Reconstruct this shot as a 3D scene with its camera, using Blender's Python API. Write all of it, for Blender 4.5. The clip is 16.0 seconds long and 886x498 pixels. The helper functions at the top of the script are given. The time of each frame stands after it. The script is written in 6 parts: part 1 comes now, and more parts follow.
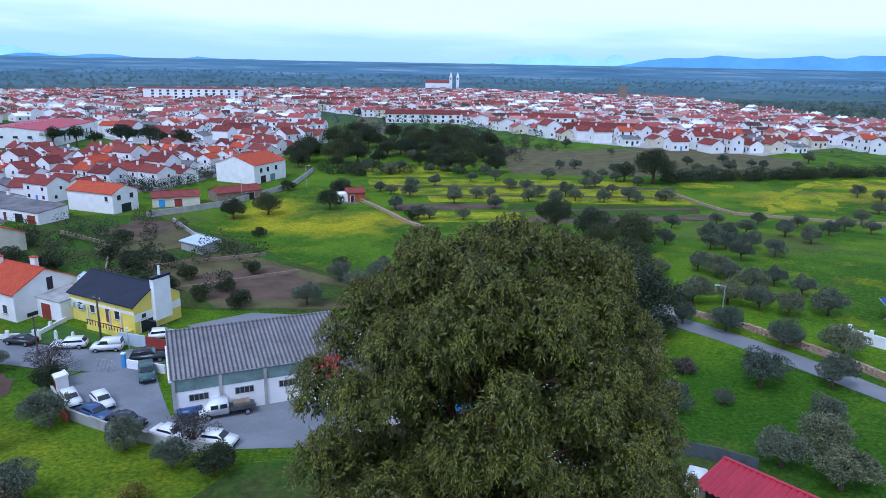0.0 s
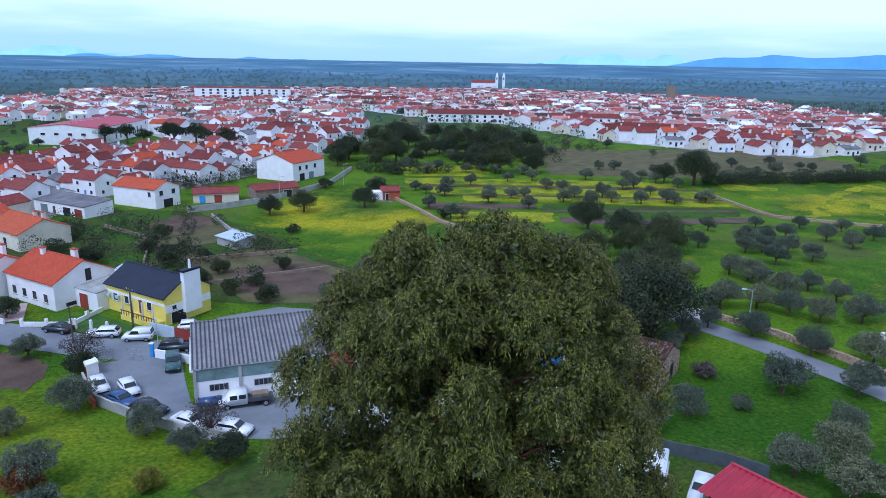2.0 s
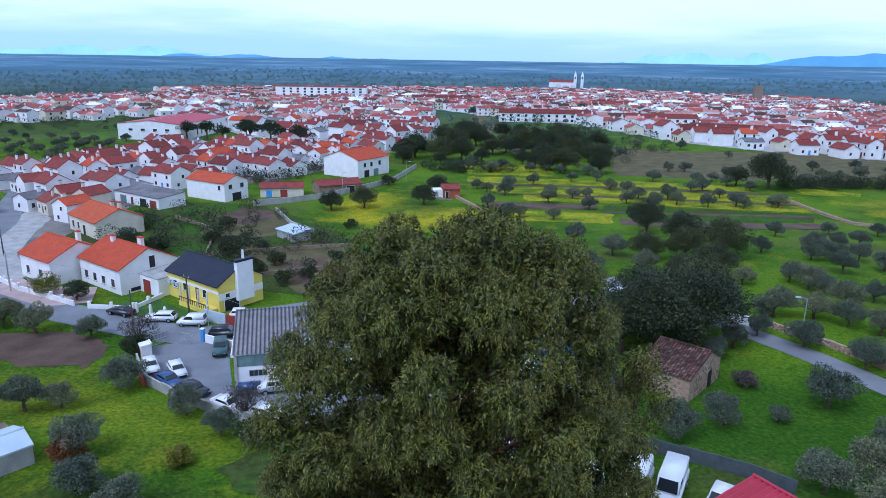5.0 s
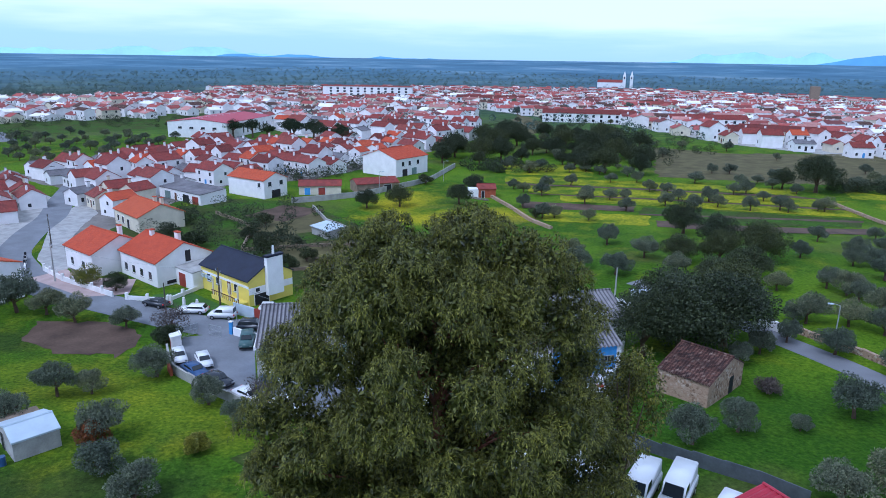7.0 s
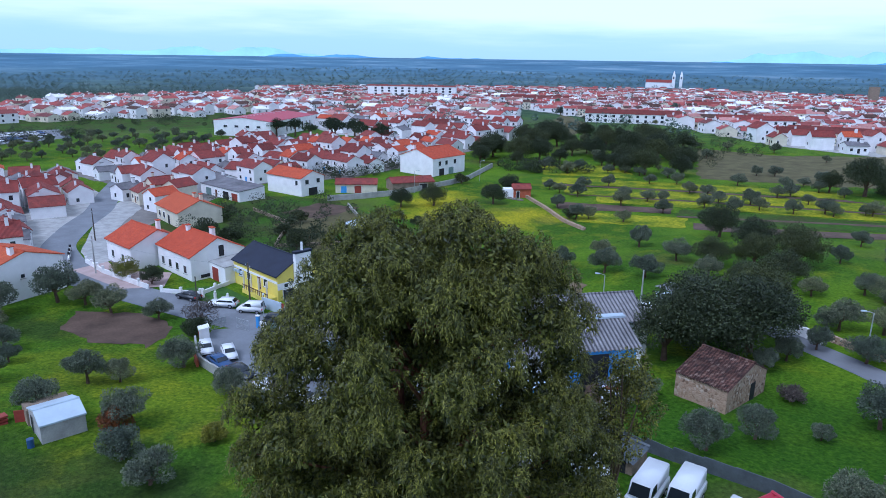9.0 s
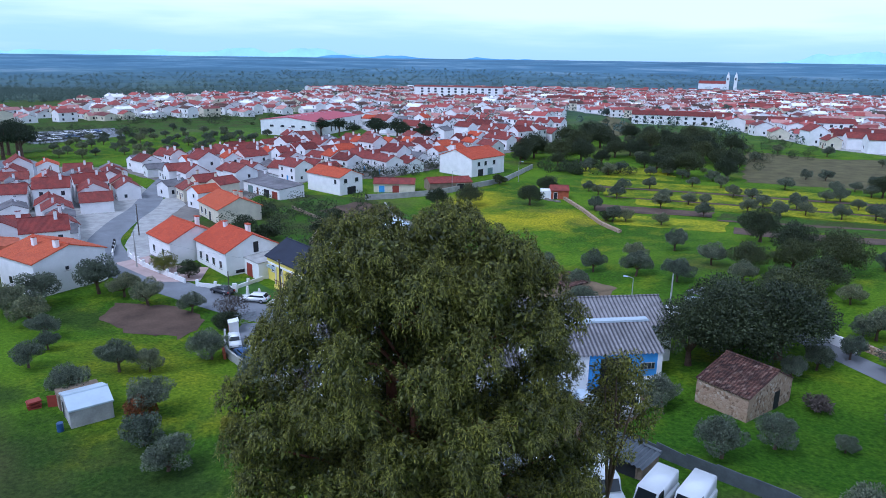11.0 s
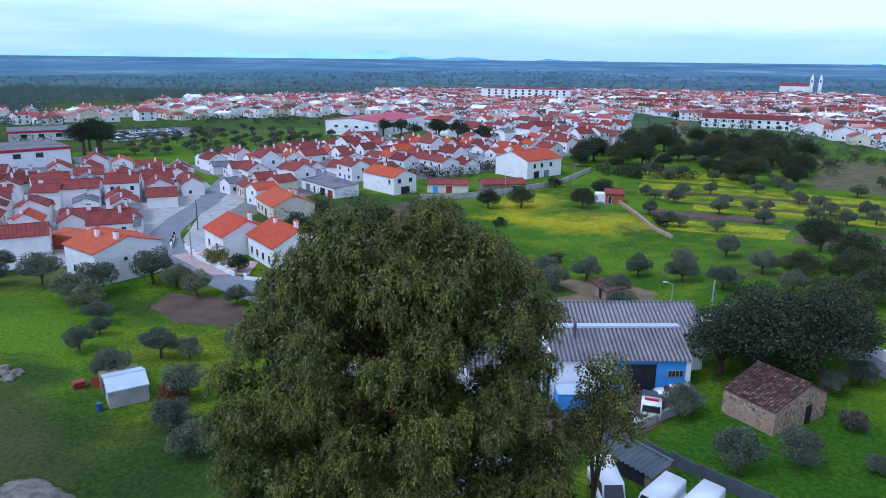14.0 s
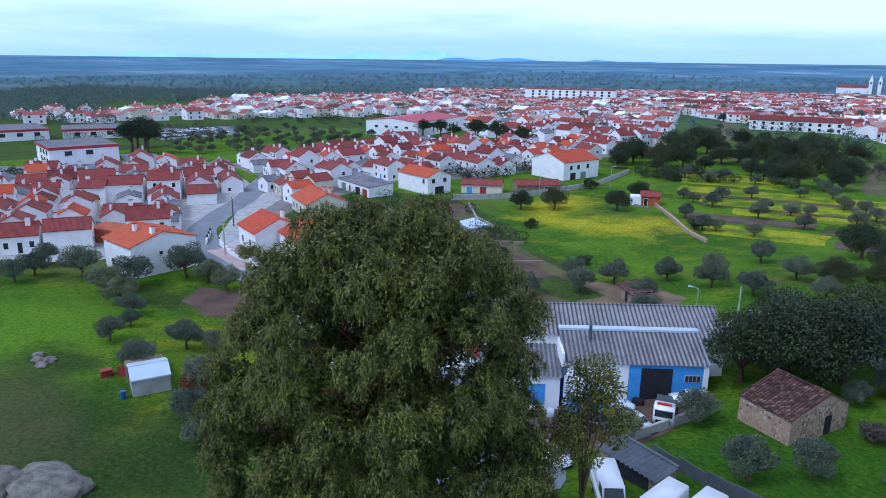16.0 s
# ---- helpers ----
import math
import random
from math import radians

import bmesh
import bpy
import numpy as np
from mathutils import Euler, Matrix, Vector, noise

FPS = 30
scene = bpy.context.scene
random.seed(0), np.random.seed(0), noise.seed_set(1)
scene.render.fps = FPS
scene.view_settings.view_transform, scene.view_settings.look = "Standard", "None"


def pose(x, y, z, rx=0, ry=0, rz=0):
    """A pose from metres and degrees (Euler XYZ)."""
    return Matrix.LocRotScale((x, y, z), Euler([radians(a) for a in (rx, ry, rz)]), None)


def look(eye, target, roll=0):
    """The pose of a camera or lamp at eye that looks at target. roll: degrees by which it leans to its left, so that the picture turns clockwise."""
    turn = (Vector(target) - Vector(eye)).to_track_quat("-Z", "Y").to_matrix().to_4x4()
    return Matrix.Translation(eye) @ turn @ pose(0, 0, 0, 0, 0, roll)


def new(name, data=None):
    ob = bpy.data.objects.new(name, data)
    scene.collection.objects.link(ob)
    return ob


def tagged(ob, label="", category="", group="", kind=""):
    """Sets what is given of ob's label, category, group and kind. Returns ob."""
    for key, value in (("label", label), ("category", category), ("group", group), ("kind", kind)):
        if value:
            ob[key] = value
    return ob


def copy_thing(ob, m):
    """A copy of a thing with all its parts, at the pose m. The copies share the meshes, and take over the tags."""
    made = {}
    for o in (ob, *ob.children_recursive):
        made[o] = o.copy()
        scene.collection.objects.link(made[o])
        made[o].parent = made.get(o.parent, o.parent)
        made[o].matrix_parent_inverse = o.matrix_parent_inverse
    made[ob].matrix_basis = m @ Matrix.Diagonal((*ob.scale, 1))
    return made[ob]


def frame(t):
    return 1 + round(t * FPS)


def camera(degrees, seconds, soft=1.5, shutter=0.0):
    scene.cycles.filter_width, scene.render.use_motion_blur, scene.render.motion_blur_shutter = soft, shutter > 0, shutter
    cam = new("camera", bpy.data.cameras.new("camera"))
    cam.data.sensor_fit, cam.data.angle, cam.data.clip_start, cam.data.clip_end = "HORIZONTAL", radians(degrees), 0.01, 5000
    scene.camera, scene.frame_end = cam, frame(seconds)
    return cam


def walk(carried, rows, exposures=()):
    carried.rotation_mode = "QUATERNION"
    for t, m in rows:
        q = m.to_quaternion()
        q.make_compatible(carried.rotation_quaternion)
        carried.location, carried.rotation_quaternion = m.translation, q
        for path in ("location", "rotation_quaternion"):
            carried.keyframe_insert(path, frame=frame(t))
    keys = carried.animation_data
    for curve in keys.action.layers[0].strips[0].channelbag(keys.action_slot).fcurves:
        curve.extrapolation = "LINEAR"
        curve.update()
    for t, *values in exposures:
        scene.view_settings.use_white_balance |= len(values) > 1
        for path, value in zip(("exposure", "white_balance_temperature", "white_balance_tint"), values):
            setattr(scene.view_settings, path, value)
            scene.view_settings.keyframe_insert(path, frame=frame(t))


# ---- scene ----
cam = camera(65.48, 16.0, 0.9)
# seconds, place, yaw, pitch, lean
PATH = [
    (0.0, 0.000, 0.000, 39.175, -0.000, -15.137, 1.041),
    (0.5, 0.821, -0.119, 39.175, 0.918, -15.159, 1.007),
    (1.0, 1.622, -0.211, 39.171, 1.853, -15.165, 0.989),
    (1.5, 2.404, -0.284, 39.147, 2.836, -15.188, 0.992),
    (2.0, 3.190, -0.327, 39.115, 3.833, -15.210, 0.985),
    (2.5, 3.990, -0.369, 39.098, 4.847, -15.231, 0.973),
    (3.0, 4.771, -0.381, 39.093, 5.896, -15.257, 0.960),
    (3.5, 5.558, -0.369, 39.072, 6.967, -15.292, 0.942),
    (4.0, 6.340, -0.356, 39.049, 8.042, -15.309, 0.914),
    (4.5, 7.055, -0.347, 39.006, 9.151, -15.334, 0.902),
    (7.0, 10.774, -0.079, 38.971, 14.125, -15.424, 0.844),
    (7.5, 11.512, 0.015, 38.972, 15.060, -15.433, 0.811),
    (8.0, 12.229, 0.096, 38.981, 16.018, -15.447, 0.801),
    (8.5, 12.939, 0.229, 38.972, 16.960, -15.468, 0.791),
    (9.0, 13.660, 0.368, 38.952, 17.914, -15.483, 0.775),
    (11.5, 17.269, 1.222, 38.889, 22.921, -15.446, 0.702),
    (12.0, 18.014, 1.417, 38.882, 23.934, -15.432, 0.684),
    (12.5, 18.772, 1.644, 38.892, 24.894, -15.423, 0.679),
    (13.0, 19.506, 1.889, 38.896, 25.831, -15.426, 0.664),
    (13.5, 20.238, 2.131, 38.885, 26.761, -15.407, 0.650),
    (14.0, 20.982, 2.382, 38.875, 27.688, -15.388, 0.651),
    (14.5, 21.707, 2.646, 38.879, 28.625, -15.370, 0.651),
    (15.0, 22.428, 2.931, 38.880, 29.564, -15.361, 0.659),
    (15.5, 23.147, 3.223, 38.871, 30.495, -15.362, 0.671),
    (16.0, 23.864, 3.509, 38.858, 31.422, -15.371, 0.662),
]


def aimed(x, y, z, yaw, pitch, lean):
    a, b = radians(yaw), radians(pitch)
    way = Vector((-math.sin(a) * math.cos(b), math.cos(a) * math.cos(b), math.sin(b)))
    return look((x, y, z), Vector((x, y, z)) + way, lean)


walk(cam, [(t, aimed(*row)) for t, *row in PATH], [(0.0, -0.03, 4830, 18), (16.0, -0.03, 4830, 18)])

# ---- light ----
world = bpy.data.worlds.new("sky")
scene.world = world
world.use_nodes = True
wn, wl = world.node_tree.nodes, world.node_tree.links
back = wn["Background"]
sky = wn.new("ShaderNodeTexSky")
sky.sky_type, sky.sun_disc = "NISHITA", False
sky.sun_elevation, sky.sun_rotation = radians(53), radians(208)
sky.air_density, sky.dust_density, sky.ozone_density = 1.0, 0.6, 3.0
SKY_GAIN = 0.11
gain = wn.new("ShaderNodeVectorMath"); gain.operation = "SCALE"; gain.inputs["Scale"].default_value = SKY_GAIN
wl.new(sky.outputs[0], gain.inputs[0])
tc = wn.new("ShaderNodeTexCoord")
flat = wn.new("ShaderNodeMapping"); flat.inputs["Scale"].default_value = (1.0, 1.0, 9.0)
wl.new(tc.outputs["Generated"], flat.inputs[0])
cl = wn.new("ShaderNodeTexNoise"); cl.inputs["Scale"].default_value = 1.6; cl.inputs["Detail"].default_value = 5; cl.inputs["Roughness"].default_value = 0.55
wl.new(flat.outputs[0], cl.inputs["Vector"])
up = wn.new("ShaderNodeSeparateXYZ"); wl.new(tc.outputs["Generated"], up.inputs[0])
# thicker cloud higher up, thin veil near the horizon
hi = wn.new("ShaderNodeMapRange"); hi.inputs["From Min"].default_value = 0.0; hi.inputs["From Max"].default_value = 0.11
hi.inputs["To Min"].default_value = -0.20; hi.inputs["To Max"].default_value = 0.28
wl.new(up.outputs[2], hi.inputs[0])
add = wn.new("ShaderNodeMath"); add.operation = "ADD"; wl.new(cl.outputs[0], add.inputs[0]); wl.new(hi.outputs[0], add.inputs[1])
cut = wn.new("ShaderNodeMapRange"); cut.interpolation_type = "SMOOTHSTEP"; cut.inputs["From Min"].default_value = 0.36; cut.inputs["From Max"].default_value = 0.72
cut.inputs["To Max"].default_value = 0.93
wl.new(add.outputs[0], cut.inputs[0])
mixc = wn.new("ShaderNodeMix"); mixc.data_type = "RGBA"
wl.new(cut.outputs[0], mixc.inputs["Factor"])
veil = wn.new("ShaderNodeMix"); veil.data_type = "RGBA"; veil.inputs["Factor"].default_value = 0.85
wl.new(gain.outputs[0], veil.inputs["A"]); veil.inputs["B"].default_value = (0.60, 0.85, 1.0, 1)
wl.new(veil.outputs["Result"], mixc.inputs["A"]); mixc.inputs["B"].default_value = (1.06, 1.14, 1.2, 1)
# added dimming of the unseen sky overhead, which deepens shade on the ground
dk = wn.new("ShaderNodeMapRange"); dk.interpolation_type = "SMOOTHSTEP"; dk.inputs["From Min"].default_value = 0.12; dk.inputs["From Max"].default_value = 0.45
dk.inputs["To Min"].default_value = 1.0; dk.inputs["To Max"].default_value = 0.62
wl.new(up.outputs[2], dk.inputs[0])
zenith_dim = wn.new("ShaderNodeVectorMath"); zenith_dim.operation = "SCALE"
wl.new(mixc.outputs["Result"], zenith_dim.inputs[0]); wl.new(dk.outputs[0], zenith_dim.inputs["Scale"])
wl.new(zenith_dim.outputs[0], back.inputs["Color"])
back.inputs["Strength"].default_value = 1.0

sun = new("sun", bpy.data.lights.new("sun", "SUN"))
sun.data.energy, sun.data.angle, sun.data.color = 1.9, radians(24), (1.0, 0.97, 0.92)
sun.matrix_world = look((-38, -12, 110), (0, 60, 0))


# ---- materials ----
def shader(name, rough=0.85, metal=0.0, spec=0.3):
    m = bpy.data.materials.new(name)
    m.use_nodes = True
    n, l = m.node_tree.nodes, m.node_tree.links
    b = n["Principled BSDF"]
    b.inputs["Roughness"].default_value, b.inputs["Metallic"].default_value = rough, metal
    b.inputs["Specular IOR Level"].default_value = spec
    return m, n, l, b


def ramp(n, l, src, stops):
    r = n.new("ShaderNodeValToRGB")
    e = r.color_ramp.elements
    e[0].position, e[0].color = stops[0][0], (*stops[0][1], 1)
    e[1].position, e[1].color = stops[-1][0], (*stops[-1][1], 1)
    for p, c in stops[1:-1]:
        k = e.new(p); k.color = (*c, 1)
    l.new(src, r.inputs[0])
    return r.outputs[0]


def noise_out(n, l, scale, detail=4.0, rough=0.55, vec=None):
    t = n.new("ShaderNodeTexNoise")
    t.inputs["Scale"].default_value, t.inputs["Detail"].default_value, t.inputs["Roughness"].default_value = scale, detail, rough
    if vec is None:
        vec = n.new("ShaderNodeNewGeometry").outputs["Position"]
    l.new(vec, t.inputs["Vector"])
    return t.outputs[0]


def blend(n, l, fac, a, b, mode="MIX"):
    x = n.new("ShaderNodeMix"); x.data_type = "RGBA"; x.blend_type = mode
    for sock, v in (("Factor", fac), ("A", a), ("B", b)):
        if isinstance(v, (int, float)):
            x.inputs[sock].default_value = v
        elif isinstance(v, tuple):
            x.inputs[sock].default_value = (*v, 1)
        else:
            l.new(v, x.inputs[sock])
    return x.outputs["Result"]


def bump(n, l, b, src, strength, dist=0.05):
    k = n.new("ShaderNodeBump"); k.inputs["Strength"].default_value, k.inputs["Distance"].default_value = strength, dist
    l.new(src, k.inputs["Height"]); l.new(k.outputs[0], b.inputs["Normal"])


def plain(name, c, var=0.25, big=0.4, small=8.0, rough=0.85, metal=0.0, bumps=0.3, rnd=0.0, spec=0.3):
    """Two scales of variation round one colour; rnd: spread from thing to thing."""
    m, n, l, b = shader(name, rough, metal, spec)
    lo, hi_ = tuple(v * (1 - var) for v in c), tuple(min(1, v * (1 + var * 0.7)) for v in c)
    a = ramp(n, l, noise_out(n, l, big, 5), [(0.3, lo), (0.7, hi_)])
    s = noise_out(n, l, small, 4)
    grey = ramp(n, l, s, [(0.3, (1 - var * 0.6,) * 3), (0.7, (1.0,) * 3)])
    col = blend(n, l, 1.0, a, grey, "MULTIPLY")
    if rnd:
        oi = n.new("ShaderNodeObjectInfo")
        col = blend(n, l, 1.0, col, ramp(n, l, oi.outputs["Random"], [(0, (1 - rnd,) * 3), (0.5, (1.0, 1 - rnd * 0.5, 1 - rnd * 0.6)), (1, (1.0, 1.0, 1.0))]), "MULTIPLY")
    l.new(col, b.inputs["Base Color"])
    bump(n, l, b, s, bumps, 0.03)
    return m


def tiles(name, c, c2, rnd=0.35):
    """Clay roof tiles: rows down the slope, darker weathered patches."""
    m, n, l, b = shader(name, 0.85)
    tcn = n.new("ShaderNodeTexCoord")
    w = n.new("ShaderNodeTexWave"); w.wave_type = "BANDS"; w.bands_direction = "X"
    w.inputs["Scale"].default_value, w.inputs["Distortion"].default_value = 1.25, 0.4
    l.new(tcn.outputs["Object"], w.inputs["Vector"])
    base = ramp(n, l, noise_out(n, l, 0.7, 6, 0.65), [(0.3, c2), (0.62, c)])
    col = blend(n, l, 1.0, base, ramp(n, l, w.outputs[0], [(0.1, (0.72, 0.70, 0.70)), (0.6, (1, 1, 1))]), "MULTIPLY")
    col = blend(n, l, 1.0, col, ramp(n, l, noise_out(n, l, 5.0, 3), [(0.3, (0.78, 0.76, 0.76)), (0.6, (1, 1, 1))]), "MULTIPLY")
    if rnd:
        oi = n.new("ShaderNodeObjectInfo")
        col = blend(n, l, 1.0, col, ramp(n, l, oi.outputs["Random"], [(0, (1 - rnd, 1 - rnd, 1 - rnd)), (0.35, (0.95, 0.85, 0.85)), (0.7, (1, 0.95, 0.95)), (1, (1.0, 1.15, 1.1))]), "MULTIPLY")
    l.new(col, b.inputs["Base Color"])
    bump(n, l, b, w.outputs[0], 0.7, 0.08)
    return m


def weathered_tiles(name):
    """Old half-round tiles: dark joints between courses, lichen and bleached single tiles."""
    m, n, l, b = shader(name, 0.95)
    tcn = n.new("ShaderNodeTexCoord")
    k = n.new("ShaderNodeMapping"); k.inputs["Scale"].default_value = (1 / 0.34, 1 / 0.40, 1.0); l.new(tcn.outputs["Object"], k.inputs[0])
    cell = n.new("ShaderNodeTexVoronoi"); cell.inputs["Scale"].default_value = 1.0; cell.inputs["Randomness"].default_value = 0.15; l.new(k.outputs[0], cell.inputs["Vector"])
    one = n.new("ShaderNodeSeparateColor"); l.new(cell.outputs["Color"], one.inputs[0])
    col = ramp(n, l, one.outputs[0], [(0.0, (0.055, 0.030, 0.026)), (0.45, (0.125, 0.060, 0.046)), (0.8, (0.185, 0.095, 0.070)), (1.0, (0.28, 0.19, 0.15))])
    col = blend(n, l, 1.0, col, ramp(n, l, cell.outputs["Distance"], [(0.25, (1, 1, 1)), (0.55, (0.45,) * 3)]), "MULTIPLY")
    col = blend(n, l, ramp(n, l, noise_out(n, l, 1.1, 6, 0.7), [(0.52, (0, 0, 0)), (0.66, (0.6,) * 3)]), col, (0.055, 0.042, 0.038))
    l.new(col, b.inputs["Base Color"])
    bump(n, l, b, cell.outputs["Distance"], 0.6, 0.06)
    return m


def leafy(name, dark, light, spread=0.5, trans=0.25):
    m, n, l, b = shader(name, 0.55, 0, 0.35)
    g = n.new("ShaderNodeNewGeometry")
    oi = n.new("ShaderNodeObjectInfo")
    a = ramp(n, l, g.outputs["Random Per Island"], [(0.0, dark), (0.6, tuple((p + q) / 2 for p, q in zip(dark, light))), (1.0, light)])
    a = blend(n, l, 1.0, a, ramp(n, l, noise_out(n, l, 0.9, 3), [(0.3, (1 - spread,) * 3), (0.7, (1.15, 1.1, 1.0))]), "MULTIPLY")
    a = blend(n, l, 1.0, a, ramp(n, l, oi.outputs["Random"], [(0, (0.66, 0.72, 0.76)), (0.6, (1.0, 1.0, 1.0)), (1, (1.35, 1.25, 0.95))]), "MULTIPLY")
    l.new(a, b.inputs["Base Color"])
    t = n.new("ShaderNodeBsdfTranslucent"); l.new(a, t.inputs["Color"])
    mx = n.new("ShaderNodeMixShader"); mx.inputs[0].default_value = trans
    l.new(b.outputs[0], mx.inputs[1]); l.new(t.outputs[0], mx.inputs[2])
    l.new(mx.outputs[0], n["Material Output"].inputs["Surface"])
    return m


def rubble(name):
    """Rubble masonry: uneven stones in pale mortar with remains of tan render."""
    m, n, l, b = shader(name, 0.95)
    p = n.new("ShaderNodeNewGeometry").outputs["Position"]
    cells = n.new("ShaderNodeTexVoronoi"); cells.inputs["Scale"].default_value = 3.2; l.new(p, cells.inputs["Vector"])
    edge = n.new("ShaderNodeTexVoronoi"); edge.feature = "DISTANCE_TO_EDGE"; edge.inputs["Scale"].default_value = 3.2; l.new(p, edge.inputs["Vector"])
    one = n.new("ShaderNodeSeparateColor"); l.new(cells.outputs["Color"], one.inputs[0])
    col = ramp(n, l, one.outputs[0], [(0.0, (0.14, 0.09, 0.06)), (0.4, (0.34, 0.22, 0.14)), (0.75, (0.42, 0.31, 0.22)), (1.0, (0.52, 0.43, 0.34))])
    col = blend(n, l, ramp(n, l, edge.outputs["Distance"], [(0.02, (1, 1, 1)), (0.09, (0, 0, 0))]), col, (0.36, 0.27, 0.19))
    col = blend(n, l, ramp(n, l, noise_out(n, l, 0.5, 5, 0.65, p), [(0.46, (0, 0, 0)), (0.58, (0.9,) * 3)]), col, ramp(n, l, noise_out(n, l, 4.0, 5, 0.7, p), [(0.3, (0.30, 0.20, 0.13)), (0.7, (0.46, 0.33, 0.23))]))
    l.new(col, b.inputs["Base Color"])
    bump(n, l, b, edge.outputs["Distance"], 0.8, 0.12)
    return m


WHITE = plain("whitewash", (0.87, 0.87, 0.87), 0.08, 0.5, 5, 0.9, rnd=0.06)
CREAM = plain("cream_render", (0.72, 0.66, 0.52), 0.12, 0.5, 5, 0.9)
YELLOW = plain("yellow_paint", (0.80, 0.66, 0.13), 0.08, 0.5, 5, 0.8)
BLUE = plain("blue_paint", (0.10, 0.33, 0.72), 0.12, 0.8, 6, 0.6)
OLDWALL = plain("bare_render", (0.30, 0.23, 0.17), 0.3, 0.8, 6, 0.95, bumps=0.6)
GREYWALL = plain("grey_concrete", (0.42, 0.41, 0.39), 0.25, 0.6, 6, 0.95, bumps=0.5)
REDWALL = plain("red_brick_wall", (0.45, 0.12, 0.06), 0.3, 1.2, 8, 0.95, bumps=0.6)
STONE = rubble("rubble_stone")
ORANGE = tiles("orange_tiles", (0.62, 0.115, 0.045), (0.48, 0.085, 0.04), 0.08)
TERRA = tiles("clay_tiles", (0.34, 0.074, 0.058), (0.19, 0.054, 0.048), 0.45)
OLDTILE = weathered_tiles("old_clay_tiles")
NAVY = plain("dark_blue_roof", (0.020, 0.024, 0.045), 0.25, 0.5, 6, 0.6)
FLATROOF = plain("grey_roofing", (0.19, 0.18, 0.19), 0.38, 0.35, 2.5, 0.9, bumps=0.5)
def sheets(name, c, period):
    """Fibre-cement sheets: shade and grime painted into the valleys, streaks run across whole sheets."""
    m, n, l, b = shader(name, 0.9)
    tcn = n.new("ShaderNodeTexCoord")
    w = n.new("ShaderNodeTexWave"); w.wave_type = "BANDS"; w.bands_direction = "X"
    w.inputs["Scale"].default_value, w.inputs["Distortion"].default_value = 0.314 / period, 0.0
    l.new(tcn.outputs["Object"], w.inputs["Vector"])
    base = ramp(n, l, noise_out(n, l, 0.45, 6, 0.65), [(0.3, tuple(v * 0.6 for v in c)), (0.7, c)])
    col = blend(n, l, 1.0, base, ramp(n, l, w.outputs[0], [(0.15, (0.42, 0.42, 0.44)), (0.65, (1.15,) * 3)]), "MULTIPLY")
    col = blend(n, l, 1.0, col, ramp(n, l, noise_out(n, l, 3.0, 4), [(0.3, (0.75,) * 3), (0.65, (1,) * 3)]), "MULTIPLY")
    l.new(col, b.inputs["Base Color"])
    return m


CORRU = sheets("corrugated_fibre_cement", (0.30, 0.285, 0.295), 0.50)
METALW = plain("pale_metal_sheet", (0.52, 0.60, 0.67), 0.08, 0.6, 4, 0.45, 0.1)
REDMETAL = plain("red_metal_sheet", (0.42, 0.035, 0.06), 0.15, 0.6, 4, 0.5)
TIN = plain("galvanised_sheet", (0.12, 0.135, 0.15), 0.25, 0.8, 5, 0.5, 0.3)
# near-black: dark doors and posts, also painted-on shade of open interiors
DARK = plain("dark_paint_and_shade", (0.025, 0.025, 0.03), 0.3, 1, 5, 0.6)
MAROON = plain("maroon_paint", (0.28, 0.05, 0.035), 0.15, 1, 6, 0.6)
GREENP = plain("green_panel", (0.20, 0.28, 0.27), 0.3, 0.6, 4, 0.6)
BROWN = plain("brown_wood", (0.16, 0.07, 0.04), 0.3, 1, 8, 0.7)
POLE = plain("weathered_pole", (0.10, 0.085, 0.07), 0.3, 2, 12, 0.9)
LAMPGREY = plain("grey_steel", (0.45, 0.47, 0.48), 0.15, 2, 12, 0.5, 0.4)
ASPH = plain("asphalt", (0.215, 0.225, 0.245), 0.18, 0.25, 4, 0.95, bumps=0.3)
ROADM = plain("pale_road", (0.22, 0.225, 0.24), 0.15, 0.2, 5, 0.95, bumps=0.3)
PAVE = plain("pinkish_paving", (0.48, 0.36, 0.33), 0.15, 0.5, 5, 0.9)
SOIL = plain("bare_soil", (0.120, 0.078, 0.055), 0.4, 0.25, 3, 1.0, bumps=0.8)
DRYG = plain("dry_grass", (0.120, 0.105, 0.042), 0.35, 0.2, 2, 1.0, bumps=0.8)
DRYPLOT = plain("dry_earth", (0.20, 0.145, 0.085), 0.35, 0.2, 2, 1.0, bumps=0.6)
PATHY = plain("trodden_yard", (0.22, 0.20, 0.18), 0.35, 0.2, 2, 1.0, bumps=0.6)
LAWN = plain("lawn", (0.055, 0.13, 0.018), 0.3, 0.5, 5, 1.0, bumps=0.6)
BARK = plain("bark", (0.13, 0.085, 0.06), 0.4, 1.5, 8, 0.95, bumps=0.8)
REDBARK = plain("reddish_bark", (0.17, 0.07, 0.045), 0.4, 1.5, 8, 0.95, bumps=0.8)
ROCK = plain("lichen_rock", (0.20, 0.18, 0.15), 0.5, 1.2, 6, 0.95, bumps=0.9)
RUBBER = plain("tyre_rubber", (0.02, 0.02, 0.021), 0.2, 3, 20, 0.9)
PLASTICW = plain("white_car_paint", (0.80, 0.81, 0.82), 0.04, 1, 6, 0.25, spec=0.5, bumps=0.0)
PAINTD = plain("dark_car_paint", (0.03, 0.035, 0.045), 0.1, 1, 6, 0.25, spec=0.5, bumps=0.0)
PAINTB = plain("blue_car_paint", (0.04, 0.09, 0.22), 0.1, 1, 6, 0.3, spec=0.5, bumps=0.0)
